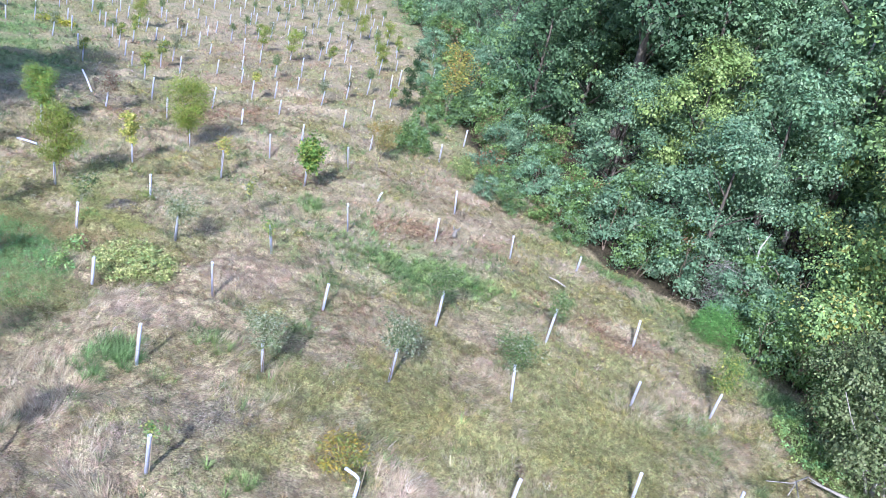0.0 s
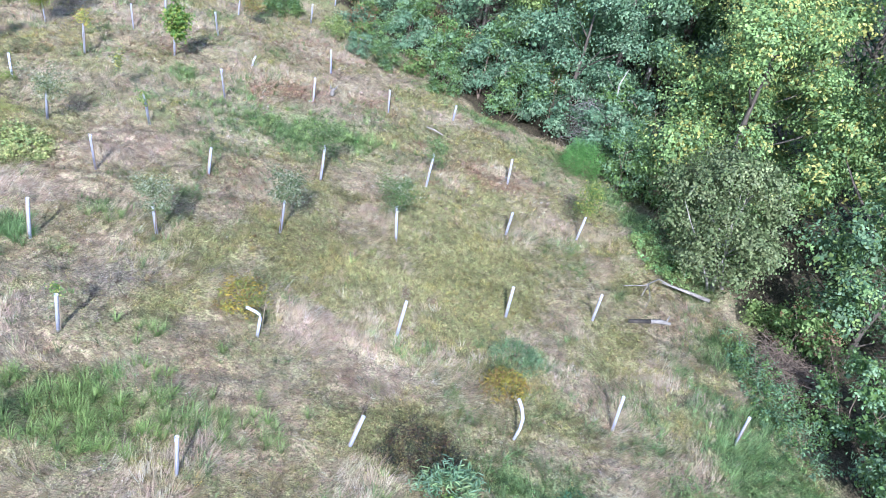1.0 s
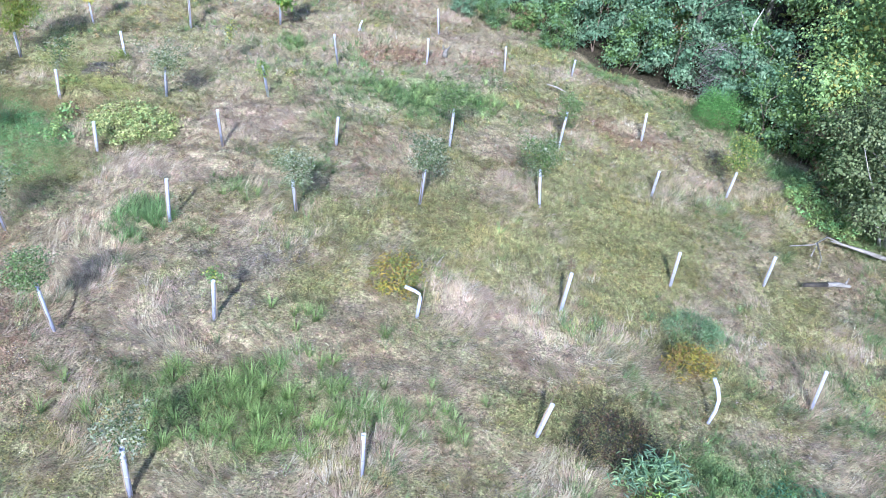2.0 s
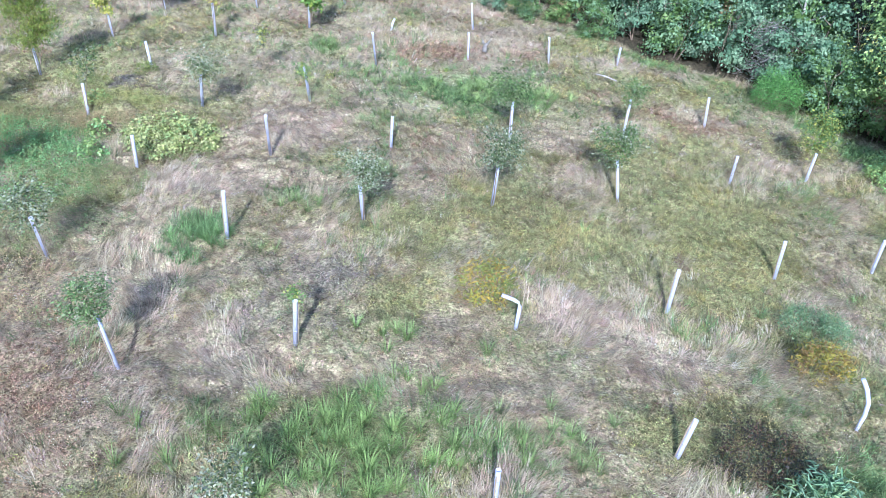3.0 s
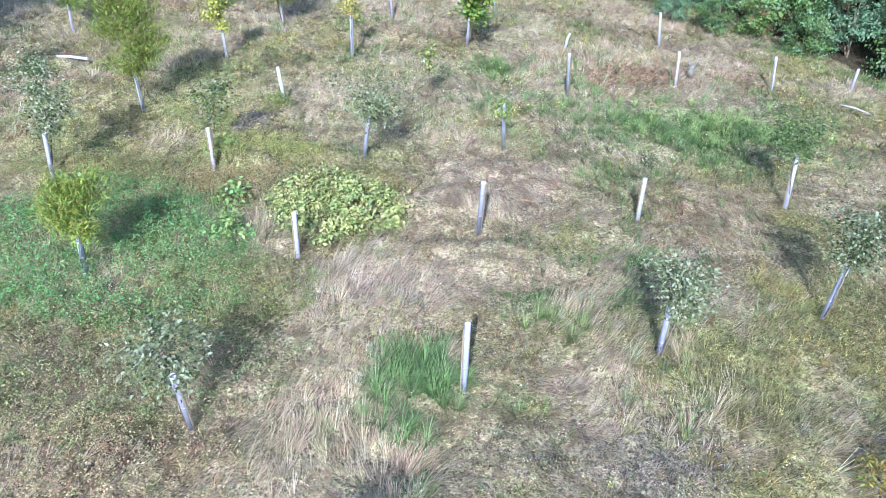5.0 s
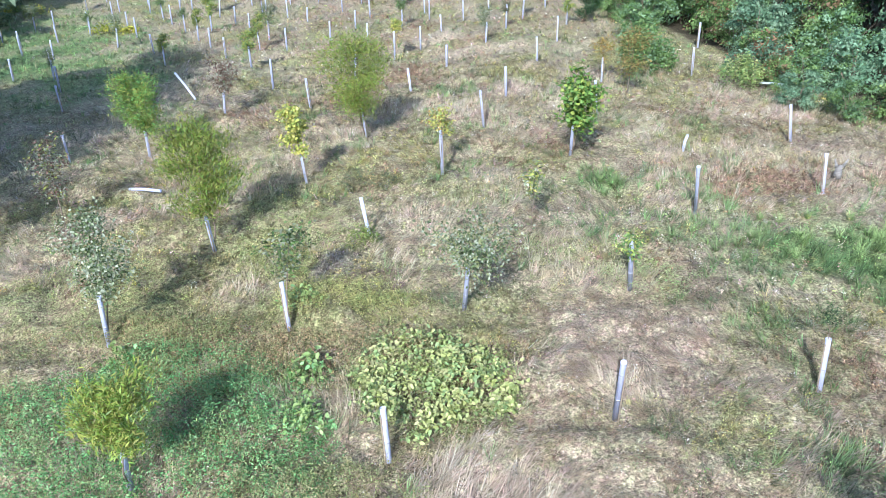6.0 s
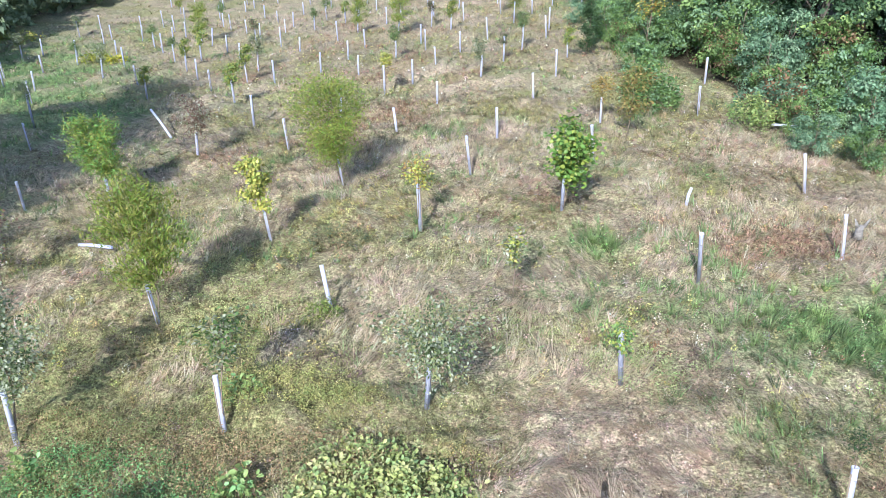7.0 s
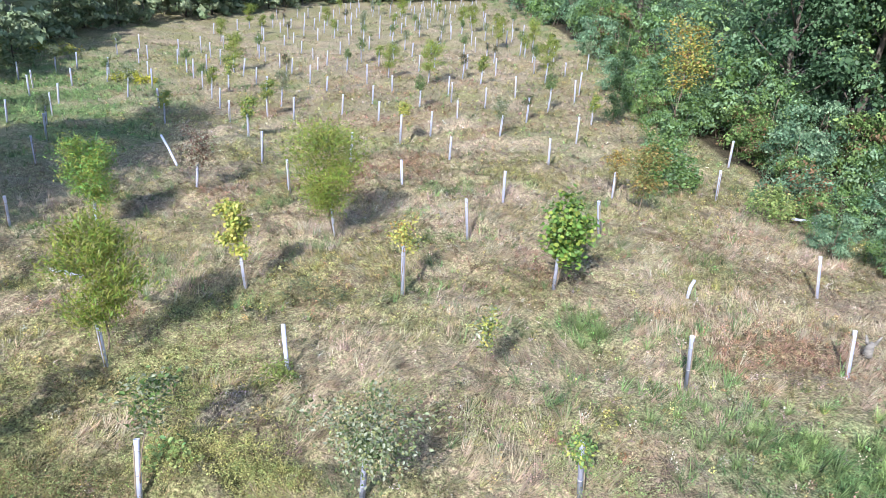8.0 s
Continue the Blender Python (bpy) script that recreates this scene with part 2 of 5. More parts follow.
# stretches with a cover of their own: sort, x, y, half-widths, strength
STRETCHES = [
    (3, -10.7, 21.1, 1.2, 1.0, 1.4), (3, -5.6, 12.8, 3.3, 1.7, 0.85), (3, -2.4, 34.6, 4.2, 2.3, 1.0), (3, 1.0, 35.2, 1.8, 1.4, 0.8), (3, 8.1, 18.3, 1.2, 1.6, 0.8), (3, -8.5, 23.5, 1.0, 0.6, 0.7),
    (3, -8.1, 38.7, 1.6, 1.0, 0.9), (3, -44.4, 65.4, 9.0, 9.0, 0.8), (3, 15.2, 14.7, 4.0, 4.0, 0.7), (3, 8.6, 12.2, 3.2, 1.6, 0.9), (3, -52.0, 77.6, 8.0, 14.0, 0.8), (3, -38.2, 56.7, 6.0, 6.0, 0.5),
    (4, 8.3, 34.9, 2.3, 2.2, 0.9), (4, -5.5, 43.3, 13.0, 7.0, 0.22), (4, -2.2, 40.4, 3.6, 1.8, 0.8), (4, -14.6, 27.9, 4.0, 1.3, 0.5), (4, -18.9, 29.0, 2.6, 0.9, 0.8), (4, -22.7, 62.7, 12.0, 6.0, 0.32),
    (4, -20.2, 79.6, 22.0, 14.0, 0.25), (4, -14.6, 14.0, 3.0, 2.6, 0.55), (4, -11.3, 13.5, 2.2, 2.2, 0.5), (4, -12.9, 11.2, 2.6, 2.0, 0.5), (4, -17.0, 18.5, 1.8, 1.2, 0.4), (4, -20.0, 51.7, 5.0, 5.0, 0.6),
    (5, -5.8, 17.9, 2.8, 2.0, 0.5), (2, -5.2, 17.2, 2.0, 1.5, 0.5), (5, -14.5, 21.8, 1.2, 0.9, 1.0), (5, -16.2, 17.4, 2.6, 2.6, 0.45), (5, -27.2, 53.4, 6.0, 5.0, 0.5), (5, -16.3, 32.5, 1.0, 0.8, 1.0), (5, -6.7, 19.4, 1.6, 1.0, 0.4),
    (2, 3.0, 22.5, 5.0, 4.5, 0.55), (2, 7.2, 28.1, 7.0, 9.0, 0.55), (2, -19.8, 26.1, 5.0, 4.0, 0.7), (2, -20.7, 31.7, 4.0, 3.5, 0.4), (2, -15.6, 30.0, 2.2, 1.2, 0.6), (2, -14.7, 23.1, 1.8, 1.4, 0.9), (2, -3.0, 22.5, 3.0, 2.5, 0.4),
    (1, 0.3, 18.6, 1.1, 1.3, 0.7), (0, -3.4, 17.0, 0.9, 0.8, 1.2), (1, 2.3, 15.8, 1.4, 1.3, 0.9), (0, -1.1, 13.7, 1.5, 1.2, 0.7), (0, -13.4, 20.8, 1.5, 1.4, 1.2), (0, -13.4, 18.6, 1.6, 1.4, 1.0), (1, -12.0, 24.1, 1.5, 1.2, 0.9), (0, -7.6, 23.7, 0.9, 1.0, 0.9),
    (0, -15.0, 34.2, 3.0, 2.5, 0.35), (1, -8.7, 28.5, 2.2, 2.4, 0.8), (1, -30.9, 93.2, 25.0, 16.0, 0.5), (1, -20.0, 62.0, 8.0, 8.0, 0.3), (6, -1.8, 55.6, 0.9, 3.0, 1.6),
]
EDGE = [(19.34, -8.54), (19.60, 12.56), (19.30, 17.11), (19.71, 21.75), (20.53, 26.32), (19.50, 31.77), (17.77, 37.03), (13.91, 42.39), (8.53, 44.57), (4.30, 50.20), (0.98, 55.33), (-2.21, 61.34), (-5.21, 78.34), (-6.64, 91.51), (-13.82, 120.40), (-19.08, 147.17), (-27.94, 177.52)]


def edge_x(y):
    e = np.array(EDGE)
    return np.interp(y, e[:, 1], e[:, 0])


def cover(x, y):
    """How strongly each sort of cover grows at a place."""
    w = np.stack([0.16 + 1.0 * fbm(x, y, 2.4, 21, 4), 0.15 + 1.0 * fbm(x, y, 2.0, 33, 4), 0.17 + 1.0 * fbm(x, y, 2.2, 45, 4),
                  0.0 + 0.9 * fbm(x, y, 1.8, 57), -0.03 + 0.9 * fbm(x, y, 2.4, 69), -0.02 + 0.9 * fbm(x, y, 1.7, 81), np.zeros_like(x)], -1)
    for k, cx, cy, rx, ry, s in STRETCHES:
        w[..., k] += 0.55 * s * np.exp(-((x - cx + 1.2 * (fbm(x, y, 1.5, 5) - 0.5)) / rx) ** 2 - ((y - cy + 1.2 * (fbm(x, y, 1.5, 6) - 0.5)) / ry) ** 2)
    far = np.clip((y - 46) / 22, 0, 1)
    w[..., 4] += 0.07 * far
    w[..., 5] += 0.10 * far
    w[..., 2] += 0.05 * far
    w[..., :2] -= 0.05 * far[..., None]
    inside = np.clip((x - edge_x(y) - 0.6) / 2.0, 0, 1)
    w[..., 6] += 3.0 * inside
    w[..., 3] += 0.35 * np.exp(-((x - edge_x(y) + 1.0) / 1.8) ** 2)
    return w


def golden(x, y, sort):
    """Where the olive weeds have gone to golden seed."""
    ripe = np.clip((fbm(x, y, 1.3, 77, 2) - 0.47) * 6, 0, 1)[:, None]
    return 1 + ripe * np.array([0.2, 0.12, 0.0]) * (sort == 2)[:, None]


def cover_colour(x, y):
    w = cover(x, y)
    p = np.exp((w - w.max(-1, keepdims=True)) * 7)
    p /= p.sum(-1, keepdims=True)
    return p @ COVER


xs = np.unique(np.r_[-1600, -900, -500, -300, -200, -150, -120, -100, -85, np.arange(-75, -30, 0.8), np.arange(-30, -22, 0.3), np.arange(-22, 20, 0.17), np.arange(20, 26, 0.5), np.arange(26, 50, 2), 60, 80, 120, 200, 400, 900, 1600])
ys = np.unique(np.r_[-1600, -700, -300, -120, -60, -30, -15, np.arange(-6, 6, 2), np.arange(6, 34, 0.17), np.arange(34, 64, 0.3), np.arange(64, 130, 1.0), np.arange(130, 220, 5), 260, 320, 420, 600, 1000, 1800])
gx, gy = np.meshgrid(xs, ys)
nx, ny = len(xs), len(ys)
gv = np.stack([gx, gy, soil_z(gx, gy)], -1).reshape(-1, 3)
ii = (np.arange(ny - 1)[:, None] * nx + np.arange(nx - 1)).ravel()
# cover colours at 0.84: shade among the blades put into the ground colour
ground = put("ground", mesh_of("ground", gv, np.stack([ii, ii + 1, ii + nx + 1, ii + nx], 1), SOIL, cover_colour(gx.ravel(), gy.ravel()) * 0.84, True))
tagged(ground, "uneven field of dry thatch and weeds falling to a wood", "ground", kind="structure")


def blades(name, x0, x1, y0, y1, count, seed, widen=1.0, two=True, label="", per=9):
    """Tufts of grass blades that spread from their foot and lie over with the wind."""
    rng = np.random.default_rng(seed)
    tufts = count // per
    tx, ty = rng.uniform(x0, x1, tufts), rng.uniform(y0, y1, tufts)
    keep = tx < edge_x(ty) + 1.0
    tx, ty = tx[keep], ty[keep]
    w = cover(tx, ty) + rng.gumbel(size=(len(tx), 7)) * 0.10
    tk = w.argmax(1)
    keep = (rng.random(len(tx)) < 0.5 + 0.9 * fbm(tx, ty, 0.6, 91, 2)) & (tk < 6)
    tx, ty, tk = tx[keep], ty[keep], tk[keep]
    m = len(tx)
    th = rng.uniform(0.6, 1.3, m) * (0.5 + 1.0 * fbm(tx, ty, 1.2, 12, 2))
    tc = COVER[tk] * np.clip(1 + rng.normal(size=(m, 1)) * np.where(tk < 2, 0.26, 0.34)[:, None], 0.35, 1.8) * (1 + rng.normal(size=(m, 3)) * 0.06)
    tc = tc * golden(tx, ty, tk)
    drift = 2 * math.pi * (1.6 * fbm(tx, ty, 3.0, 14, 2) + 0.15)
    g = np.repeat(np.arange(m), per)
    n = len(g)
    k = tk[g]
    a = rng.uniform(0, 2 * math.pi, n)
    spread = 0.03 + 0.035 * widen
    x, y = tx[g] + np.cos(a) * spread * rng.random(n), ty[g] + np.sin(a) * spread * rng.random(n)
    ln = LENGTH[k] * rng.uniform(0.6, 1.2, n) * th[g]
    wd = WIDTH[k] * rng.uniform(0.7, 1.4, n) * widen
    lay = np.where(k < 2, 1.1, 0.5)
    d = np.stack([np.cos(a) * 0.6 + np.cos(drift[g]) * lay, np.sin(a) * 0.6 + np.sin(drift[g]) * lay], 1)
    d = unit(d + rng.normal(size=(n, 2)) * 0.2)
    lean = np.clip(LEAN[k] * rng.uniform(0.5, 1.25, n), 0.1, 1.45)
    side = np.stack([-d[:, 1], d[:, 0], np.zeros(n)], 1) * (wd / 2)[:, None]
    p0 = np.stack([x, y, soil_z(x, y) - 0.02], 1)
    up = np.array([0, 0, 1.0])
    d3 = np.c_[d, np.zeros(n)]
    p1 = p0 + ln[:, None] * 0.55 * (d3 * np.sin(lean * 0.6)[:, None] + up * np.cos(lean * 0.6)[:, None])
    p2 = p1 + ln[:, None] * 0.5 * (d3 * np.sin(np.minimum(lean * 1.35, 1.75))[:, None] + up * np.cos(np.minimum(lean * 1.35, 1.75))[:, None])
    col = np.clip(tc[g] * (1 + rng.normal(size=(n, 1)) * 0.16), 0.01, 0.7)
    base = np.arange(n)[:, None]
    if two:
        v = np.stack([p0 - side, p0 + side, p1 + side * 0.9, p1 - side * 0.9, p2 + side * 0.25, p2 - side * 0.25], 1).reshape(-1, 3)
        f = np.concatenate([base * 6 + np.array([[0, 1, 2, 3]]), base * 6 + np.array([[3, 2, 4, 5]])])
        tint = np.repeat(col, 6, 0)
    else:
        v = np.stack([p0 - side, p0 + side, p2 + side * 0.5, p2 - side * 0.5], 1).reshape(-1, 3)
        f = base * 4 + np.array([[0, 1, 2, 3]])
        tint = np.repeat(col, 4, 0)
    ob = put(name, mesh_of(name, v, f, GRASS, tint))
    return tagged(ob, label, "grass", kind="stuff")


FORB = np.array([[0.49, 0.41, 0.30], [0.50, 0.405, 0.33], [0.31, 0.30, 0.12], [0.18, 0.28, 0.10], [0.32, 0.20, 0.13], [0.24, 0.20, 0.175], [0.1, 0.08, 0.05]])


def forbs(name, x0, x1, y0, y1, count, seed, size, label, per=16):
    """Low weeds: many small leaves and seed heads round short stalks."""
    rng = np.random.default_rng(seed)
    m = count // per
    tx, ty = rng.uniform(x0, x1, m), rng.uniform(y0, y1, m)
    w = cover(tx, ty) + rng.gumbel(size=(m, 7)) * 0.1
    tk = w.argmax(1)
    keep = (tx < edge_x(ty) + 0.5) & (tk < 6) & (rng.random(m) < np.array([0.4, 0.4, 1, 0.8, 1, 1, 0])[tk])
    tx, ty, tk = tx[keep], ty[keep], tk[keep]
    m = len(tx)
    tall = rng.uniform(0.10, 0.36, m) * (0.5 + fbm(tx, ty, 1.4, 15, 2))
    tc = FORB[tk] * np.where(rng.random((m, 1)) < 0.2, 0.36, 1.08) * np.clip(1 + rng.normal(size=(m, 1)) * 0.32, 0.3, 1.7) * (1 + rng.normal(size=(m, 3)) * 0.1)
    tc = tc * golden(tx, ty, tk)
    g = np.repeat(np.arange(m), per)
    n = len(g)
    hgt = tall[g] * rng.uniform(0.25, 1.1, n)
    a, q = rng.uniform(0, 6.283, n), 0.02 + rng.random(n) * 0.10
    x, y = tx[g] + np.cos(a) * q, ty[g] + np.sin(a) * q
    c = np.stack([x, y, soil_z(tx, ty)[g] + hgt], 1)
    nrm = np.array([0, 0, 0.9]) + rng.normal(size=(n, 3)) * 0.6
    v, f = leaves(rng, c, nrm, size * rng.uniform(0.5, 1.4, n) * np.where(tk[g] < 2, 0.85, 1.0), 0.65)
    col = np.clip(tc[g] * (1 + rng.normal(size=(n, 1)) * 0.3), 0.012, 0.8)
    return tagged(put(name, mesh_of(name, v, f, LEAF, np.repeat(col, 4, 0))), label, "weeds", kind="stuff")


blades("meadow_grass", -20, 20, 7, 31, 580000, 1, 1.1, False, "short dry tan and green meadow grass, wind-laid", 14)
blades("meadow_grass", -30, 18.5, 31, 57, 360000, 2, 1.4, False, "dry hay-coloured grass and brown weeds of the field", 12)
blades("meadow_grass", -60, 3, 57, 100, 110000, 3, 1.9, False, "far stretch of pale dry grass with green streaks")
blades("meadow_grass", -31, -19, 18, 30, 30000, 4, 1.2, True, "rank olive grass beside the leafy weeds")
blades("meadow_grass", -75, 0, 100, 190, 40000, 5, 5.0, False, "distant pale grass between the planted rows")
blades("meadow_grass", -50, -30, 34, 56, 40000, 6, 2.0, False, "green and tan grass in the shade of trees")
forbs("low_weeds", -20, 20, 7, 31, 350000, 7, 0.034, "low speckled weeds among the dry grass")
forbs("low_weeds", -30, 18.5, 31, 57, 200000, 8, 0.052, "low brown and olive weeds further up the field")
forbs("low_weeds", -52, 2, 57, 96, 120000, 9, 0.07, "brown and olive weeds far up the field")


def clumps(name, label, count, seed, spots):
    """Long green tussocks whose blades arch out from the foot."""
    rng = np.random.default_rng(seed)
    V, F, C = [], [], []
    at = 0
    for cx, cy, rx, ry, m, long, tint in spots:
        for _ in range(m):
            px, py = cx + rng.normal() * rx * 0.5, cy + rng.normal() * ry * 0.5
            n = count
            a, ln = rng.uniform(0, 6.283, n), long * rng.uniform(0.6, 1.15, n)
            lean = rng.uniform(0.3, 1.25, n)
            d = np.stack([np.cos(a), np.sin(a), np.zeros(n)], 1)
            side = np.stack([-d[:, 1], d[:, 0], np.zeros(n)], 1) * 0.0055
            p0 = np.array([px, py, float(soil_z(px, py))]) + d * 0.05
            p1 = p0 + ln[:, None] * 0.6 * (d * np.sin(lean * 0.6)[:, None] + np.array([0, 0, 1]) * np.cos(lean * 0.6)[:, None])
            p2 = p1 + ln[:, None] * 0.5 * (d * np.sin(lean * 1.5)[:, None] + np.array([0, 0, 1]) * np.cos(lean * 1.5)[:, None])
            V.append(np.stack([p0 - side, p0 + side, p1 + side, p1 - side, p2 + side * 0.2, p2 - side * 0.2], 1).reshape(-1, 3))
            base = at + 6 * np.arange(n)[:, None]
            F.append(np.concatenate([base + np.array([[0, 1, 2, 3]]), base + np.array([[3, 2, 4, 5]])]))
            C.append(np.repeat(np.clip(np.array(tint) * rng.uniform(0.75, 1.25) * (1 + rng.normal(size=(n, 1)) * 0.2), 0.01, 0.8), 6, 0))
            at += 6 * n
    return tagged(put(name, mesh_of(name, np.concatenate(V), np.concatenate(F), GRASS, np.concatenate(C))), label, "grass", kind="stuff")


clumps("tussock_grass", "lush bright green tussocks with arching blades", 46, 61, [
    (-5.49, 12.52, 3.8, 1.7, 100, 0.52, (0.25, 0.35, 0.12)), (-10.80, 20.15, 1.2, 0.8, 26, 0.5, (0.21, 0.33, 0.13)), (-1.63, 13.12, 1.8, 1.3, 24, 0.45, (0.25, 0.33, 0.13)),
    (0.37, 34.74, 3.6, 2.0, 62, 0.42, (0.33, 0.44, 0.17)), (-5.43, 34.69, 1.8, 1.4, 16, 0.4, (0.27, 0.35, 0.15)), (-8.11, 38.92, 1.6, 1.0, 16, 0.4, (0.26, 0.35, 0.14)),
    (-4.95, 16.18, 1.0, 0.6, 7, 0.45, (0.24, 0.33, 0.12)), (8.79, 19.27, 1.2, 1.0, 12, 0.45, (0.20, 0.32, 0.14)), (-7.49, 22.50, 1.2, 0.5, 8, 0.4, (0.25, 0.33, 0.13))])

# ---------------- planting tubes ----------------
def ring_tube(r, t, z0, z1, sides=14, flare=0.004):
    """An open pipe with wall thickness and a rolled rim."""
    bm = bmesh.new()
    prof = [(r, z0), (r, z1 - 0.03), (r + flare, z1 - 0.012), (r + flare, z1), (r - t, z1), (r - t, z0)]
    rings = [[bm.verts.new((q * math.cos(a), q * math.sin(a), z)) for a in [2 * math.pi * k / sides for k in range(sides)]] for q, z in prof]
    for p, q in zip(rings, rings[1:] + rings[:1]):
        for k in range(sides):
            bm.faces.new((p[k], p[(k + 1) % sides], q[(k + 1) % sides], q[k])).smooth = True
    bmesh.ops.recalc_face_normals(bm, faces=bm.faces)
    return bm


def box_bm(x0, x1, y0, y1, z0, z1):
    bm = bmesh.new()
    bmesh.ops.create_cube(bm, size=1)
    for v in bm.verts:
        v.co = Vector(((x0 + x1) / 2 + v.co.x * (x1 - x0), (y0 + y1) / 2 + v.co.y * (y1 - y0), (z0 + z1) / 2 + v.co.z * (z1 - z0)))
    bmesh.ops.bevel(bm, geom=bm.edges[:], offset=0.002, segments=1, affect="EDGES")
    return bm


def tree_tube(height, label):
    """Pipe, stake behind it and two ties; stands from 0.3 below the turf."""
    top = new("tree_tube")
    pipe = part("pipe", ring_tube(0.058, 0.004, -0.3, height), TUBE, top)
    part("stake", box_bm(0.060, 0.084, -0.012, 0.012, -0.35, height - 0.12), STAKE, top, "square wooden stake")
    for z in (height * 0.30, height * 0.78):
        part("tie", ring_tube(0.061, 0.004, z - 0.008, z + 0.008, 14, 0.001), TIE, top, "pale plastic tie")
    return tagged(top, label, "tree tube", "tubes of the plantation")


TUBES_A = [
    (-5.01, 27.67, 1.02, -0.00, 0.12),  # t1
    (-0.16, 29.62, 1.34, -0.02, 0.15),  # t2
    (5.14, 31.49, 1.53, 0.03, 0.10),  # t3
    (10.01, 34.60, 1.14, -0.03, 0.18),  # t4
    (-9.77, 20.47, 1.41, -0.03, 0.06),  # t5
    (-5.78, 21.76, 1.47, -0.09, -0.16),  # t6
    (-1.41, 23.88, 1.38, 0.01, -0.08),  # t7
    (3.48, 25.51, 1.43, -0.16, 0.19),  # t8
    (9.11, 28.59, 1.02, 0.06, 0.14),  # t9
    (13.26, 30.11, 1.00, 0.14, 0.18),  # t10
    (-7.16, 15.67, 1.42, 0.03, -0.11),  # t11
    (3.53, 18.88, 1.26, 0.07, 0.17),  # t13
    (8.16, 21.64, 1.10, -0.01, 0.09),  # t14
    (12.30, 22.70, 1.12, 0.02, 0.06),  # t15
    (-2.57, 10.93, 1.29, -0.04, -0.00),  # t16
    (2.03, 12.95, 1.05, 0.21, 0.15),  # t17
]
TUBES_B = [
    (11.55, 16.20, 1.22, -0.02, 0.10),  # t19
    (16.71, 16.54, 1.22, -0.01, 0.00),  # t20
    (-5.91, 36.41, 1.60, -0.13, -0.30),  # t21
    (-1.32, 38.71, 1.23, -0.06, 0.14),  # t22
    (-8.51, 31.31, 1.60, -0.10, -0.30),  # t23
    (-9.37, 26.23, 1.60, -0.02, -0.30),  # t24
    (-12.65, 30.12, 1.48, 0.10, -0.26),  # t25
    (-16.95, 29.48, 1.01, -0.15, 0.30),  # t26
    (-13.68, 24.79, 0.98, -0.08, 0.16),  # t27
    (-14.64, 19.34, 1.28, -0.06, -0.17),  # t28
    (-11.16, 14.55, 1.34, -0.23, 0.12),  # t29
    (3.09, 40.10, 1.15, -0.10, 0.10),  # t30
    (7.34, 41.85, 0.80, 0.01, -0.00),  # t31
    (-9.55, 40.90, 1.46, 0.01, -0.25),  # t32
    (-14.17, 39.81, 1.34, -0.01, -0.07),  # t33
    (-0.69, 44.47, 1.24, -0.14, 0.06),  # t34
]
TUBES_C = [
    (-8.14, 46.46, 1.35, -0.14, -0.21),  # t35
    (-12.94, 44.97, 1.40, -0.09, -0.11),  # t36
    (-18.94, 38.85, 1.25, -0.06, -0.10),  # t37
    (-17.76, 43.99, 1.22, -0.07, -0.08),  # t38
    (-15.44, 55.08, 1.17, 0.01, -0.01),  # t39
    (-18.90, 59.08, 1.31, -0.00, -0.00),  # t40
    (-2.77, 53.92, 1.24, -0.04, 0.01),  # t41
    (-1.35, 59.86, 1.37, -0.01, 0.01),  # t42
    (-25.45, 48.34, 1.19, 0.06, 0.02),  # t43
    (-20.56, 33.93, 1.03, -0.07, -0.04),  # t45
    (-26.94, 43.26, 1.09, -0.00, 0.00),  # t46
    (-7.60, 9.73, 1.23, -0.04, 0.02),  # t47
    (-18.42, 24.02, 1.01, 0.04, -0.03),  # t48
    (-21.35, 28.86, 1.12, 0.02, 0.03),  # t49
    (-7.57, 51.06, 1.29, -0.01, 0.00),  # t50
    (1.91, 57.98, 1.19, -0.02, -0.00),  # t51
]
NEAR_TUBES = TUBES_A + TUBES_B + TUBES_C

tube_kinds = {}


def plant_tube(x, y, h, lx, ly, seed):
    key = round(max(0.7, min(1.6, h)) * 5) / 5
    rng = random.Random(seed)
    tilt = Matrix.Translation((x, y, gz(x, y))) @ Vector((lx, ly, 1)).to_track_quat("Z", "Y").to_matrix().to_4x4() @ Matrix.Rotation(rng.uniform(-0.7, 0.7), 4, "Z")
    if key not in tube_kinds:
        word = "short" if key < 1.1 else "tall"
        tube_kinds[key] = tree_tube(key, word + " white plastic tree tube tied to a stake in grass")
        tube_kinds[key].matrix_basis = tilt
        return tube_kinds[key]
    return copy_thing(tube_kinds[key], tilt)


for i, (x, y, h, lx, ly) in enumerate(NEAR_TUBES):
    plant_tube(x, y, h, lx, ly, i)
# the rows further up the field
FAR_A = [(-27.41, 58.22), (-24.84, 54.04), (-21.41, 48.92), (-19.77, 68.02), (-21.44, 63.89), (-20.31, 54.38), (-26.78, 63.54), (-29.40, 68.08), (-32.34, 72.52), (-27.95, 73.31), (-30.76, 77.58), (-34.07, 82.20), (-36.17, 84.74), (-38.57, 87.20), (-37.31, 79.51), (-39.08, 81.51), (-30.73, 62.87), (-33.37, 67.00), (-35.51, 70.12), (-37.92, 73.50), (-40.87, 77.72), (-42.47, 79.62), (-42.12, 85.21), (-40.28, 89.73), (-34.18, 61.20), (-36.43, 64.52), (-41.20, 71.91), (-44.00, 76.14), (-45.61, 73.01), (-46.96, 75.38)]
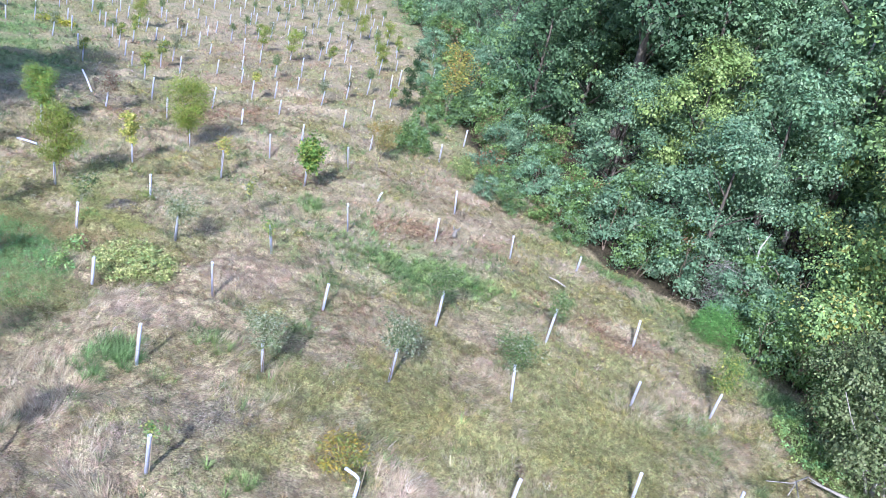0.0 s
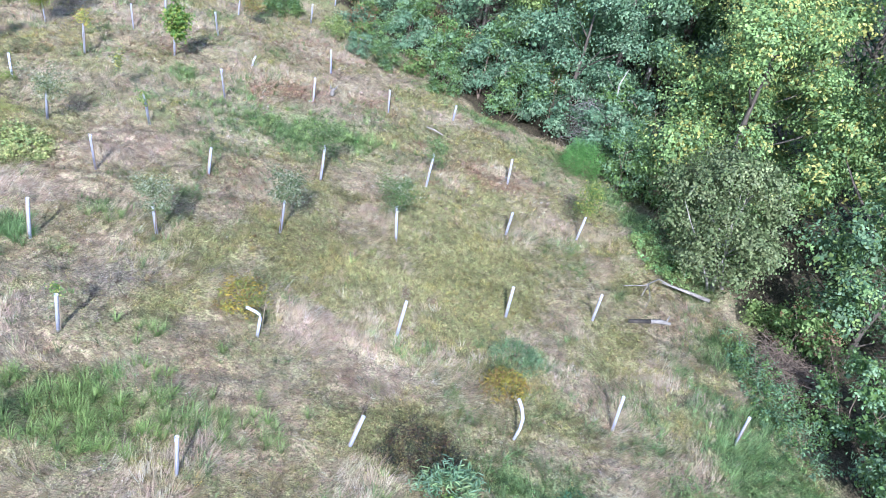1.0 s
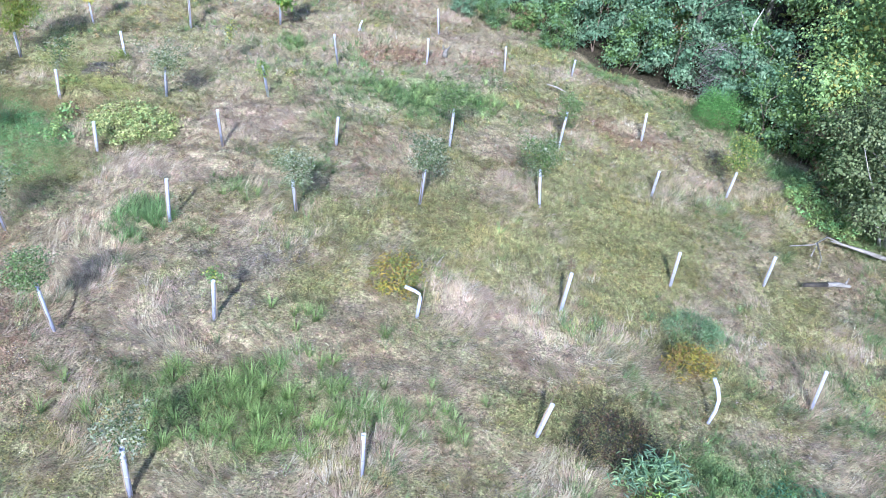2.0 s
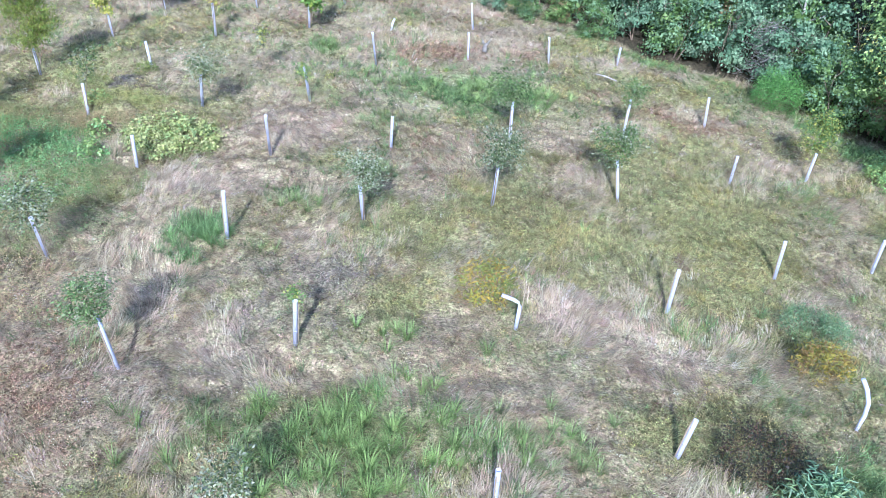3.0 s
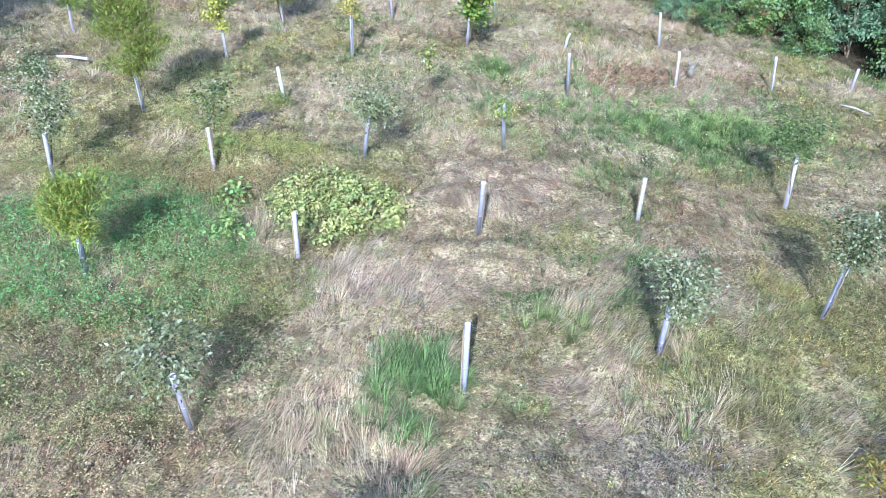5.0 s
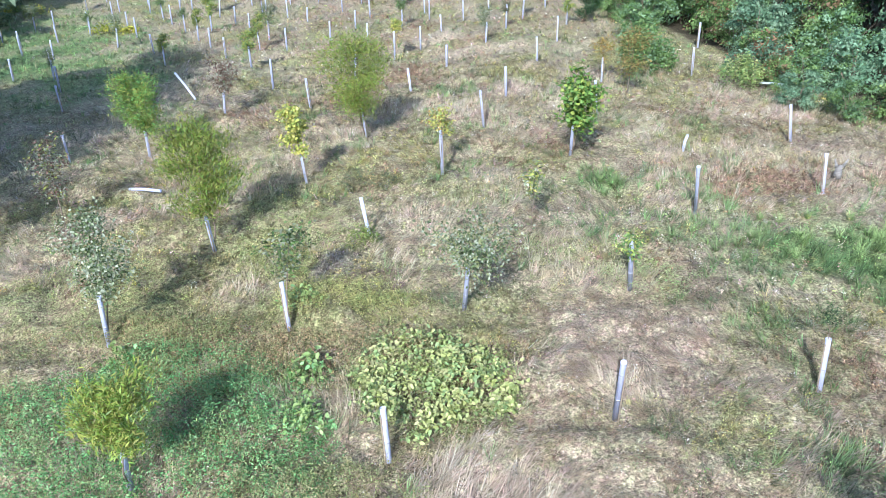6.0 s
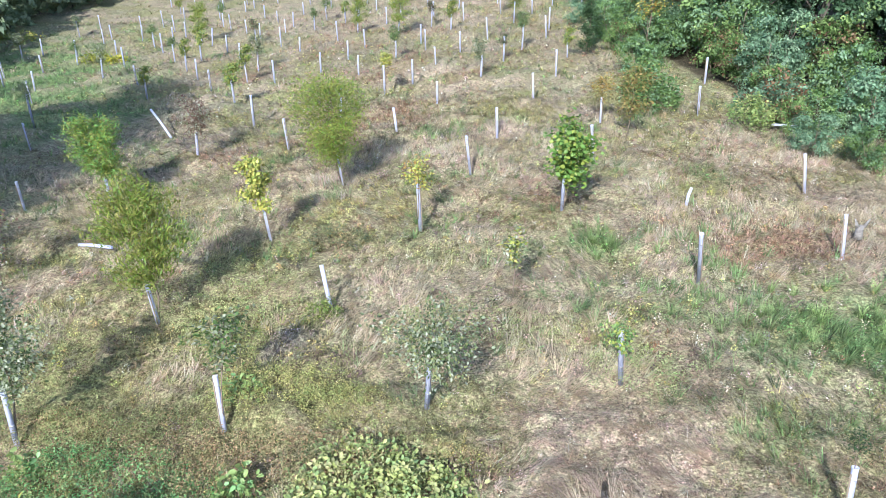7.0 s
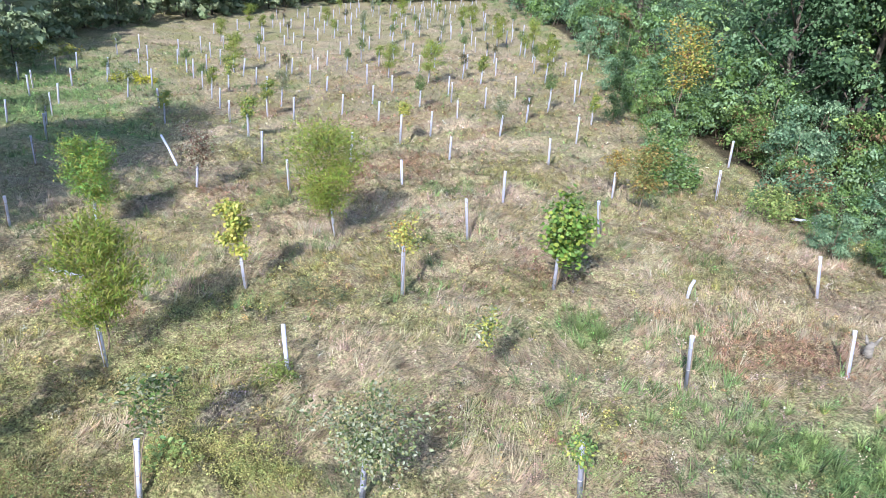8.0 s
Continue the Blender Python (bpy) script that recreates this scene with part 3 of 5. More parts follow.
FAR_B = [(-48.33, 82.05), (-38.20, 55.67), (-42.34, 61.86), (-39.97, 58.12), (-35.21, 50.81), (-43.87, 64.69), (-46.96, 70.57), (-46.87, 65.76), (-48.69, 68.54), (-43.21, 58.90), (-30.17, 42.60), (-51.90, 71.15), (-34.82, 89.69), (-37.78, 94.56), (-32.39, 86.53), (-29.90, 84.63), (-26.38, 78.70), (-30.38, 90.70), (-27.71, 87.23), (-21.23, 78.00), (-23.24, 74.45), (-28.50, 95.29), (-32.51, 101.01), (-16.69, 64.62), (-18.95, 74.23), (-15.63, 69.67), (-13.62, 60.96), (-12.12, 49.47)]
FAR_C = [(-14.01, 73.62), (-17.15, 78.30), (-19.16, 82.01), (-12.51, 65.59), (-11.43, 69.88), (-10.90, 83.28), (-9.81, 73.25), (-9.37, 60.77), (-10.60, 55.94), (-8.60, 65.52), (-9.13, 89.60), (-13.64, 86.22), (-15.13, 93.76), (-18.80, 94.08), (-12.27, 92.22), (-6.82, 84.27), (-8.20, 95.20), (-22.02, 105.49)]
far_rng = random.Random(5)
FAR = FAR_A + FAR_B + FAR_C
for x, y in FAR:
    plant_tube(x, y, far_rng.uniform(1.1, 1.45), far_rng.gauss(0, 0.04), far_rng.gauss(0, 0.04), far_rng.random())
most_far = []
standing = [r[:2] for r in NEAR_TUBES] + FAR
for i in range(34):
    for j in range(20):
        x, y = -2 - 3.9 * j + 0.9 * i + far_rng.uniform(-0.6, 0.6), 56 + 3.5 * i + 1.15 * j + far_rng.uniform(-0.7, 0.7)
        if not -58 < x < edge_x(y) - 3 - 0.03 * (y - 50) or not 58 < y < 165 or far_rng.random() > 0.82:
            continue
        if x < -52 + 0.05 * (y - 120) or any((x - u) ** 2 + (y - v) ** 2 < 5.5 for u, v in standing):
            continue
        standing.append((x, y))
        most_far.append((x, y))
        plant_tube(x, y, far_rng.uniform(1.1, 1.45), far_rng.gauss(0, 0.03), far_rng.gauss(0, 0.03), far_rng.random())


# ---------------- saplings ----------------
GREEN = [(0.09, 0.17, 0.05), (0.13, 0.22, 0.065), (0.17, 0.26, 0.085)]
SILVER = [(0.15, 0.19, 0.09), (0.24, 0.28, 0.17), (0.34, 0.37, 0.27), (0.09, 0.13, 0.05)]
YELLOW = [(0.30, 0.34, 0.08), (0.38, 0.38, 0.09), (0.22, 0.28, 0.07), (0.44, 0.40, 0.11)]
FEATHER = [(0.22, 0.31, 0.05), (0.16, 0.26, 0.05), (0.30, 0.33, 0.07), (0.24, 0.24, 0.06)]
RUSSET = [(0.16, 0.09, 0.07), (0.22, 0.13, 0.10), (0.30, 0.27, 0.22), (0.12, 0.10, 0.06)]
ORANGE = [(0.36, 0.22, 0.06), (0.40, 0.30, 0.09), (0.22, 0.22, 0.06)]
DARK = [(0.035, 0.075, 0.03), (0.05, 0.10, 0.04), (0.07, 0.12, 0.05)]


def sapling(label, z0, top, r, count, size, aspect, palette, seed, wide=1.0, name="sapling", droop=0.2, along_up=False, lean=(0, 0), thick=2.2):
    """A thin stem with side twigs and a loose crown of single leaves between z0 and top."""
    rng = np.random.default_rng(seed)
    ob = new(name)
    k = 6
    wob = np.cumsum(rng.normal(size=(k, 2)) * 0.03 * top / 2, 0) + np.linspace(0, 1, k)[:, None] * np.array(lean)
    wob[0] = 0
    hs = np.linspace(-0.2, top * 0.97, k)
    put("stem", limb_mesh("stem", [(wob[i, 0], wob[i, 1], hs[i], max(0.018 * top / 2.2 * (1 - 0.8 * i / k), 0.004)) for i in range(k)], TWIG, 6), ob)
    centre, along = [], []
    twigs = max(8, int(6 * r * 3))
    fine = aspect < 0.3
    count, size = int(count * thick * (1.0 if fine else 1.5)), size * (1.15 if fine else 0.78)
    per = count // twigs
    for t in range(twigs):
        h = z0 + (top - z0) * (t + rng.random()) / twigs * 0.92
        sx, sy = np.interp(h, hs, wob[:, 0]), np.interp(h, hs, wob[:, 1])
        a = t * 2.4 + rng.normal() * 0.4
        q = (h - z0) / (top - z0)
        reach = r * wide * rng.uniform(0.55, 1.15) * (0.55 + 1.2 * q * (1 - q) * 2 - 0.25 * q)
        d = np.array([math.cos(a), math.sin(a), rng.uniform(0.15, 0.9)])
        p0, p1 = np.array([sx, sy, h]), np.array([sx, sy, h]) + d / np.linalg.norm(d[:2]) * reach
        if t % 2 == 0 or count < 200:
            put("twig", limb_mesh("twig", [(*p0, 0.006), (*(p0 * 0.5 + p1 * 0.5 + np.array([0, 0, -0.02])), 0.0045), (*p1, 0.002)], TWIG, 4), ob)
        s = rng.random((per, 1)) ** 0.6
        centre.append(p0 + (p1 - p0) * s + rng.normal(size=(per, 3)) * (0.05 + 0.15 * r) * np.array([1, 1, 0.8]))
        along.append(np.repeat(d[None], per, 0))
    centre, along = np.concatenate(centre), np.concatenate(along)
    normal = np.array([0, 0, 1.0]) + rng.normal(size=centre.shape) * 0.65
    if along_up:
        along = along * 0.5 + np.array([0, 0, 0.6])
    v, f = (ovate if aspect > 0.5 else leaves)(rng, centre, normal, size * rng.uniform(0.65, 1.25, len(centre)), aspect, along=along, droop=droop)
    put("crown", mesh_of("crown", v, f, LEAF, np.repeat(pick(rng, len(centre), palette), len(v) // len(centre), 0)), ob)
    return tagged(ob, label, "sapling", "young trees of the plantation")


def stand(ob, x, y, turn=0.0, scale=1.0, lean=(0, 0)):
    ob.matrix_basis = Matrix.Translation((x, y, gz(x, y))) @ Vector((lean[0], lean[1], 1)).to_track_quat("Z", "Y").to_matrix().to_4x4() @ Matrix.Rotation(turn, 4, "Z")
    return ob


where = dict((("t1 t2 t3 t4 t5 t6 t7 t8 t9 t10 t11 t13 t14 t15 t16 t17 t19 t20 t21 t22 t23 t24 t25 t26 t27 t28 t29 t30 t31 t32 t33 t34 t35 t36 t37 t38 t39 t40 t41 t42 t43 t45 t46 t47 t48 t49 t50 t51".split()[i], r) for i, r in enumerate(NEAR_TUBES)))


def in_tube(tube, ob):
    x, y, h, lx, ly = where[tube]
    return stand(ob, x, y, 0.0, 1.0, (lx, ly))


in_tube("t29", sapling("round green sapling above its white tube", 1.25, 2.25, 0.58, 640, 0.085, 0.6, [(0.12, 0.20, 0.07), (0.16, 0.25, 0.09)] + SILVER[:2], 11))
in_tube("t28", sapling("loose silvery-leaved sapling leaning from its tube", 0.95, 1.95, 0.72, 330, 0.11, 0.55, SILVER, 12, lean=(-0.25, 0.1)))
in_tube("t6", sapling("grey-green sapling with a round airy crown", 1.45, 2.5, 0.72, 560, 0.09, 0.6, SILVER, 13))
in_tube("t7", sapling("wide grey-green sapling with pale leaves", 1.5, 2.65, 0.9, 700, 0.10, 0.6, SILVER + DARK[2:], 14))
in_tube("t8", sapling("dense green sapling with pale flower-like tips", 1.35, 2.5, 0.95, 850, 0.10, 0.62, SILVER + GREEN, 15))
in_tube("t2", sapling("flat-topped light green sapling above dark shade", 1.3, 2.15, 1.1, 760, 0.11, 0.55, GREEN + SILVER[:2], 16))
in_tube("t3", sapling("small bushy green sapling in a leaning tube", 1.3, 2.3, 0.7, 480, 0.10, 0.6, GREEN + SILVER[:2], 17))
in_tube("t10", sapling("sparse yellow-green sapling at the wood's edge", 1.0, 2.7, 0.9, 520, 0.13, 0.6, YELLOW[:3] + GREEN, 18))
in_tube("t25", sapling("broad silver-green sapling with tangled twigs", 1.35, 2.15, 0.95, 600, 0.10, 0.6, SILVER + [(0.22, 0.24, 0.10)], 19, wide=1.1))
in_tube("t26", sapling("crooked sapling with few drooping green leaves", 1.1, 2.3, 0.6, 150, 0.17, 0.5, GREEN + SILVER[:3], 20, lean=(-0.35, 0.0)))
in_tube("t45", sapling("feathery yellow-green willow-like sapling", 0.9, 3.7, 1.05, 3600, 0.15, 0.2, FEATHER, 21, droop=-0.2, along_up=True, lean=(-0.15, 0.1)))
in_tube("t48", sapling("feathery yellow-green sapling among leafy weeds", 0.8, 2.4, 0.65, 1900, 0.13, 0.2, FEATHER, 22, droop=-0.2, along_up=True))
in_tube("t49", sapling("tall silver-leaved sapling in a thin tube", 1.1, 3.2, 0.8, 800, 0.11, 0.6, SILVER, 23))
in_tube("t37", sapling("upright yellow-leaved sapling with large leaves", 1.3, 3.1, 0.55, 330, 0.15, 0.75, YELLOW, 24))
in_tube("t38", sapling("dense feathery olive sapling, taller than its tube", 1.0, 3.9, 1.45, 4800, 0.14, 0.22, FEATHER, 25, droop=0.1, along_up=True))
in_tube("t33", sapling("thin sapling with few yellow leaves", 1.3, 2.2, 0.5, 110, 0.13, 0.6, YELLOW + ORANGE[:1], 26))
in_tube("t32", sapling("vigorous bright green sapling with large leaves", 1.0, 3.1, 0.85, 460, 0.19, 0.75, [(0.10, 0.20, 0.04), (0.15, 0.26, 0.06), (0.24, 0.30, 0.06)], 27))
in_tube("t23", sapling("few green leaves sprouting from a tube", 1.0, 1.75, 0.28, 90, 0.10, 0.6, GREEN + YELLOW[:1], 28))
in_tube("t1", sapling("small dark tuft at the rim of a tube", 1.25, 1.6, 0.25, 90, 0.07, 0.5, DARK, 29))
in_tube("t11", sapling("few green leaves at the rim of a tube", 1.35, 1.65, 0.16, 40, 0.10, 0.6, GREEN + YELLOW[:1], 30))
in_tube("t13", sapling("small withered brown tip at the rim of a tube", 1.3, 1.65, 0.2, 80, 0.07, 0.5, RUSSET, 31))
in_tube("t46", sapling("green and yellow feathery sapling standing in shade", 0.9, 3.2, 1.05, 3000, 0.15, 0.22, FEATHER + [(0.12, 0.28, 0.07), (0.17, 0.33, 0.09)], 32, along_up=True))
in_tube("t43", sapling("dark-leaved sapling with pale leaf backs", 1.1, 2.6, 0.75, 430, 0.13, 0.55, RUSSET + SILVER[2:3], 33))
in_tube("t47", sapling("loose silvery sapling above its tube", 1.2, 2.1, 0.6, 260, 0.10, 0.55, SILVER, 43))
in_tube("t17", sapling("bare upright twig above a tube", 1.25, 1.9, 0.1, 20, 0.06, 0.4, RUSSET, 44))
stand(sapling("tall sparse sapling with russet and pale leaves", 0.8, 3.0, 0.75, 420, 0.12, 0.55, RUSSET + SILVER[1:3] + YELLOW[:1], 45), -26.82, 36.33)
in_tube("t40", sapling("small yellowing sapling above its tube", 1.3, 2.0, 0.4, 160, 0.13, 0.7, YELLOW, 34))
in_tube("t36", sapling("small dark twig tip above a tube", 1.3, 1.7, 0.2, 50, 0.07, 0.5, RUSSET, 35))
in_tube("t9", sapling("low brown weeds beside a tube", 0.2, 1.0, 0.35, 160, 0.06, 0.4, RUSSET, 36))
in_tube("t50", sapling("orange-leaved sapling in its tube", 1.1, 2.0, 0.5, 160, 0.12, 0.6, ORANGE, 37))
in_tube("t21", sapling("bare twig just showing at the rim of a tube", 1.2, 1.5, 0.1, 14, 0.06, 0.4, RUSSET, 38))
stand(sapling("slender yellowing sapling tied to a dark stake", 0.8, 1.9, 0.33, 120, 0.13, 0.55, SILVER + YELLOW, 39), -10.98, 35.06)
stand(sapling("yellow and orange sapling on a bare stem", 0.8, 2.8, 0.9, 700, 0.13, 0.6, [(0.30, 0.24, 0.08), (0.25, 0.26, 0.08), (0.17, 0.22, 0.07), (0.34, 0.22, 0.08)], 40, thick=1.6), -6.60, 49.41)
stand(sapling("dark green columnar young conifer", 0.2, 5.6, 0.8, 3000, 0.17, 0.26, DARK, 41, along_up=True, thick=1.5), -7.46, 66.26)
stand(sapling("tall young tree with yellowing leaves", 2.4, 6.4, 1.5, 1000, 0.19, 0.7, YELLOW + ORANGE[:2], 42, name="young_tree", thick=1.3), -3.62, 66.70)

kinds = [
    sapling("small round green sapling above its tube", 1.2, 2.1, 0.5, 260, 0.12, 0.6, GREEN + SILVER[:2], 51),
    sapling("small yellow-green sapling above its tube", 1.2, 2.4, 0.5, 260, 0.15, 0.65, YELLOW[:3] + GREEN[1:], 52),
    sapling("feathery olive young tree over its tube", 0.9, 3.0, 0.9, 1200, 0.18, 0.2, FEATHER, 53, along_up=True),
    sapling("small dark-leaved sapling above its tube", 1.2, 2.0, 0.45, 200, 0.12, 0.55, DARK + RUSSET[:2], 54),
    sapling("pale silvery sapling above its tube", 1.2, 2.5, 0.65, 320, 0.12, 0.6, SILVER, 55),
]
spots = [p for p in FAR + most_far if far_rng.random() < 0.36]
used = set()
for x, y in spots:
    k = far_rng.choices(range(5), (4, 4, 2, 3, 3))[0]
    at = Matrix.Translation((x, y, gz(x, y))) @ Matrix.Rotation(far_rng.uniform(0, 6), 4, "Z") @ Matrix.Scale(far_rng.uniform(0.75, 1.05), 4)
    if k in used:
        copy_thing(kinds[k], at)
    else:
        kinds[k].matrix_basis = at
        used.add(k)


# ---------------- trees ----------------
def tree(label, height, r, base, count, size, palette, seed, bark=BARK, aspect=0.62, lobes=18, stems=1, name="tree", flat=0.75, category="tree"):
    """Tapered trunk, limbs to each lobe of the crown, and a crown of single leaves in uneven lobes with gaps."""
    rng = np.random.default_rng(seed)
    ob = new(name)
    mid = (base + height) / 2
    lob, rad = [], []
    for i in range(lobes):
        a = i * 2.399 + rng.normal() * 0.3
        q = (i + 0.5) / lobes
        z = base + (height - base) * (0.08 + 0.86 * q)
        reach = r * rng.uniform(0.45, 0.95) * math.sqrt(max(0.05, 1 - abs(2 * q - 0.85) ** 2.2 * 0.75))
        lob.append((math.cos(a) * reach, math.sin(a) * reach, z))
        rad.append(r * rng.uniform(0.22, 0.40))
    lob, rad = np.array(lob), np.array(rad)
    for s in range(stems):
        off = rng.normal(size=2) * (0.0 if stems == 1 else 0.25)
        tip = np.array([*(rng.normal(size=2) * r * (0.12 if stems == 1 else 0.4)), height * 0.86])
        rows = []
        for i in range(6):
            q = i / 5
            rows.append((off[0] + (tip[0] - off[0]) * q ** 1.3 + rng.normal() * 0.06 * (i > 0), off[1] + (tip[1] - off[1]) * q ** 1.3 + rng.normal() * 0.06 * (i > 0), -0.3 + (tip[2] + 0.3) * q, (0.02 * height / stems ** 0.5) * (1 - 0.85 * q) * (1.35 if i == 0 else 1)))
        put("trunk", limb_mesh("trunk", rows, bark, 9), ob)
    axis = [(rows[i][2], rows[i][0], rows[i][1]) for i in range(6)]
    for i in range(0, lobes, 2):
        c = lob[i]
        z = max(base * 0.7, c[2] - np.linalg.norm(c[:2]) * 0.8)
        x, y = np.interp(z, [p[0] for p in axis], [p[1] for p in axis]), np.interp(z, [p[0] for p in axis], [p[2] for p in axis])
        m = (np.array([x, y, z]) + c) / 2 + rng.normal(size=3) * 0.1 * r * 0.3
        put("limb", limb_mesh("limb", [(x, y, z, 0.006 * height), (*m, 0.004 * height), (*c, 0.0015 * height)], bark, 5), ob)
    share = rad ** 2 / (rad ** 2).sum()
    which = rng.choice(lobes, count, p=share)
    d = unit(rng.normal(size=(count, 3)) + np.array([0, 0, 0.25]))
    # sprays: leaves gather round a few hundred shoots
    shoots = max(60, count // 15)
    sw = rng.choice(lobes, shoots, p=share)
    sd = unit(rng.normal(size=(shoots, 3)) + np.array([0, 0, 0.45]))
    sp = lob[sw] + sd * (rad[sw] * rng.uniform(0.55, 1.08, shoots))[:, None] * np.array([1.15, 1.15, flat])
    pickd = rng.integers(0, shoots, count)
    spread = 0.035 * r + 0.13
    centre = sp[pickd] + rng.normal(size=(count, 3)) * spread * np.array([1, 1, 0.55])
    normal = sd[pickd] * 1.0 + np.array([0, 0, 0.3]) + rng.normal(size=(count, 3)) * 0.38
    v, f = leaves(rng, centre, normal, size * rng.uniform(0.6, 1.3, count), aspect, along=sd[pickd] + np.array([0, 0, -0.3]))
    col = pick(rng, shoots, palette, 0.15)[pickd] * (1 + rng.normal(size=(count, 1)) * 0.2)
    # the leaves deep inside each lobe
    deep = count // 7
    w2 = rng.choice(lobes, deep, p=share)
    c2 = lob[w2] * np.array([0.92, 0.92, 1.0]) + rng.normal(size=(deep, 3)) * (rad[w2] * 0.28)[:, None]
    v2, f2 = leaves(rng, c2, rng.normal(size=(deep, 3)) + np.array([0, 0, 0.5]), size * 2.0 * rng.uniform(0.7, 1.2, deep), 0.8)
    v, f = np.concatenate([v, v2]), np.concatenate([f, f2 + len(v)])
    col = np.concatenate([col, pick(rng, deep, palette, 0.1)])
    put("crown", mesh_of("crown", v, f, LEAF, np.repeat(np.clip(col, 0.004, 0.9), 4, 0)), ob)
    return tagged(ob, label, category, "trees of the wood")


def at_ground(ob, x, y, turn=0.0, s=1.0):
    ob.matrix_basis = Matrix.Translation((x, y, gz(x, y) - 0.2)) @ Matrix.Rotation(turn, 4, "Z") @ Matrix.Scale(s, 4)
    return ob


OAK = [(0.12, 0.215, 0.115), (0.155, 0.26, 0.14), (0.195, 0.305, 0.16)]
# OAK at about half: shade inside the wood put into the leaf colour
SHADED_OAK = [(0.06, 0.12, 0.06), (0.08, 0.15, 0.075), (0.10, 0.18, 0.09)]
BLUE = [(0.115, 0.215, 0.125), (0.155, 0.265, 0.155), (0.21, 0.315, 0.19)]
LIME = [(0.24, 0.33, 0.11), (0.29, 0.38, 0.13), (0.18, 0.28, 0.09)]
VINE = [(0.20, 0.32, 0.12), (0.27, 0.38, 0.13), (0.42, 0.42, 0.13), (0.16, 0.26, 0.11), (0.24, 0.36, 0.13), (0.22, 0.34, 0.13)]
at_ground(tree("lime-green maple with a layered sunlit crown", 14.0, 4.4, 2.0, 13000, 0.19, LIME, 101), 15.61, 56.13, 0.0, 1.06)
at_ground(tree("vine-hung tree with yellowing leaves at the wood's edge", 12.5, 4.8, 0.8, 17000, 0.17, VINE, 102), 23.13, 36.44, 0.0, 1.09)
vine_tree = at_ground(tree("tall vine-hung tree, green and yellow", 15.0, 5.0, 1.0, 14000, 0.19, VINE, 103), 29.62, 31.06, 0.0, 1.09)
at_ground(tree("bluish green spreading tree behind the shrubs", 10.0, 4.2, 0.8, 13000, 0.18, BLUE, 104), 16.23, 48.17, 0.0, 1.06)
lean_out = at_ground(tree("grey-green multi-stemmed tree with pale stems", 6.6, 3.1, 1.0, 16000, 0.14, [(0.17, 0.22, 0.10), (0.21, 0.25, 0.12), (0.12, 0.17, 0.07)], 105, PALE_BARK, stems=4, lobes=22, name="multi_stemmed_tree"), 20.20, 27.68, 0.0, 1.10)
lean_out.matrix_basis = lean_out.matrix_basis @ Matrix.Rotation(radians(-14), 4, "Y")
at_ground(tree("oak with a heavy crown, leaves coloured dark for shade", 17.0, 6.0, 2.0, 11000, 0.26, SHADED_OAK, 106), 7.92, 76.85, 0.0, 1.01)
at_ground(tree("bluish green tree among the edge shrubs", 10.5, 3.9, 0.8, 11000, 0.18, BLUE + OAK[1:], 107), 10.52, 57.02, 0.0, 1.04)
at_ground(tree("dark green tree behind the wood's edge", 14.0, 4.6, 0.8, 12000, 0.20, OAK + BLUE, 108), 20.57, 52.49, 0.0, 1.07)
at_ground(tree("vine-covered tree, leaves turning yellow", 13.0, 4.6, 0.8, 14000, 0.18, VINE, 109), 26.32, 41.56, 0.0, 1.08)
at_ground(tree("dark shaded tree at the corner of the wood", 8.0, 3.6, 0.5, 9000, 0.18, OAK + VINE[:2], 110), 26.11, 24.24, 0.0, 1.10)
backs = [
    tree("tall dark green tree deep in the wood", 23.0, 6.2, 2.5, 10000, 0.27, OAK, 111, lobes=26),
    tree("tall bluish green tree deep in the wood", 21.0, 5.8, 2.0, 10000, 0.27, BLUE + OAK, 112, lobes=26),
    tree("tall tree with yellow-green leaves in the wood", 20.0, 5.6, 2.0, 10000, 0.26, OAK + BLUE + VINE[3:], 113, lobes=26),
]
tree_rng = random.Random(9)
BACK_SPOTS = [(20.76, 64.18, 0.95), (22.07, 59.09, 0.90), (18.38, 70.06, 1.05), (28.34, 64.86, 1.06), (31.80, 54.25, 1.07), (38.11, 34.49, 1.08), (37.91, 22.29, 0.65), (30.42, 18.69, 0.37), (37.84, 10.46, 0.89), (42.84, 27.94, 1.08), (39.44, 47.58, 1.07), (36.88, 60.82, 1.17), (14.92, 80.61, 1.05), (23.50, 79.09, 1.15), (3.25, 85.14, 0.87), (12.32, 93.98, 1.13), (-0.02, 96.16, 0.84), (7.26, 106.12, 1.07), (-3.94, 108.20, 0.90), (-6.68, 118.94, 0.87), (1.68, 117.80, 1.00), (-11.93, 130.54, 0.86), (23.26, 96.93, 1.22), (33.01, 77.57, 1.15), (-13.59, 144.82, 0.85), (-18.83, 160.29, 0.85), (10.38, 70.74, 0.93), (16.58, 61.56, 0.95), (17.28, 74.03, 1.25), (23.19, 71.77, 1.32), (29.08, 70.06, 1.32), (34.69, 75.54, 1.31), (27.51, 58.45, 1.17), (32.59, 65.07, 1.27), (39.71, 69.42, 1.26), (30.13, 70.64, 1.43), (33.96, 80.76, 1.47), (26.63, 65.76, 1.38), (37.43, 73.57, 1.42)]
# high crowns added to shade the wood behind; their leaves are darkened too
shady = tree("tall tree with a high crown and a bare trunk, leaves coloured as shaded", 21.0, 5.6, 9.5, 9000, 0.27, SHADED_OAK, 114, lobes=26)
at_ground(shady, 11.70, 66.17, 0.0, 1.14)
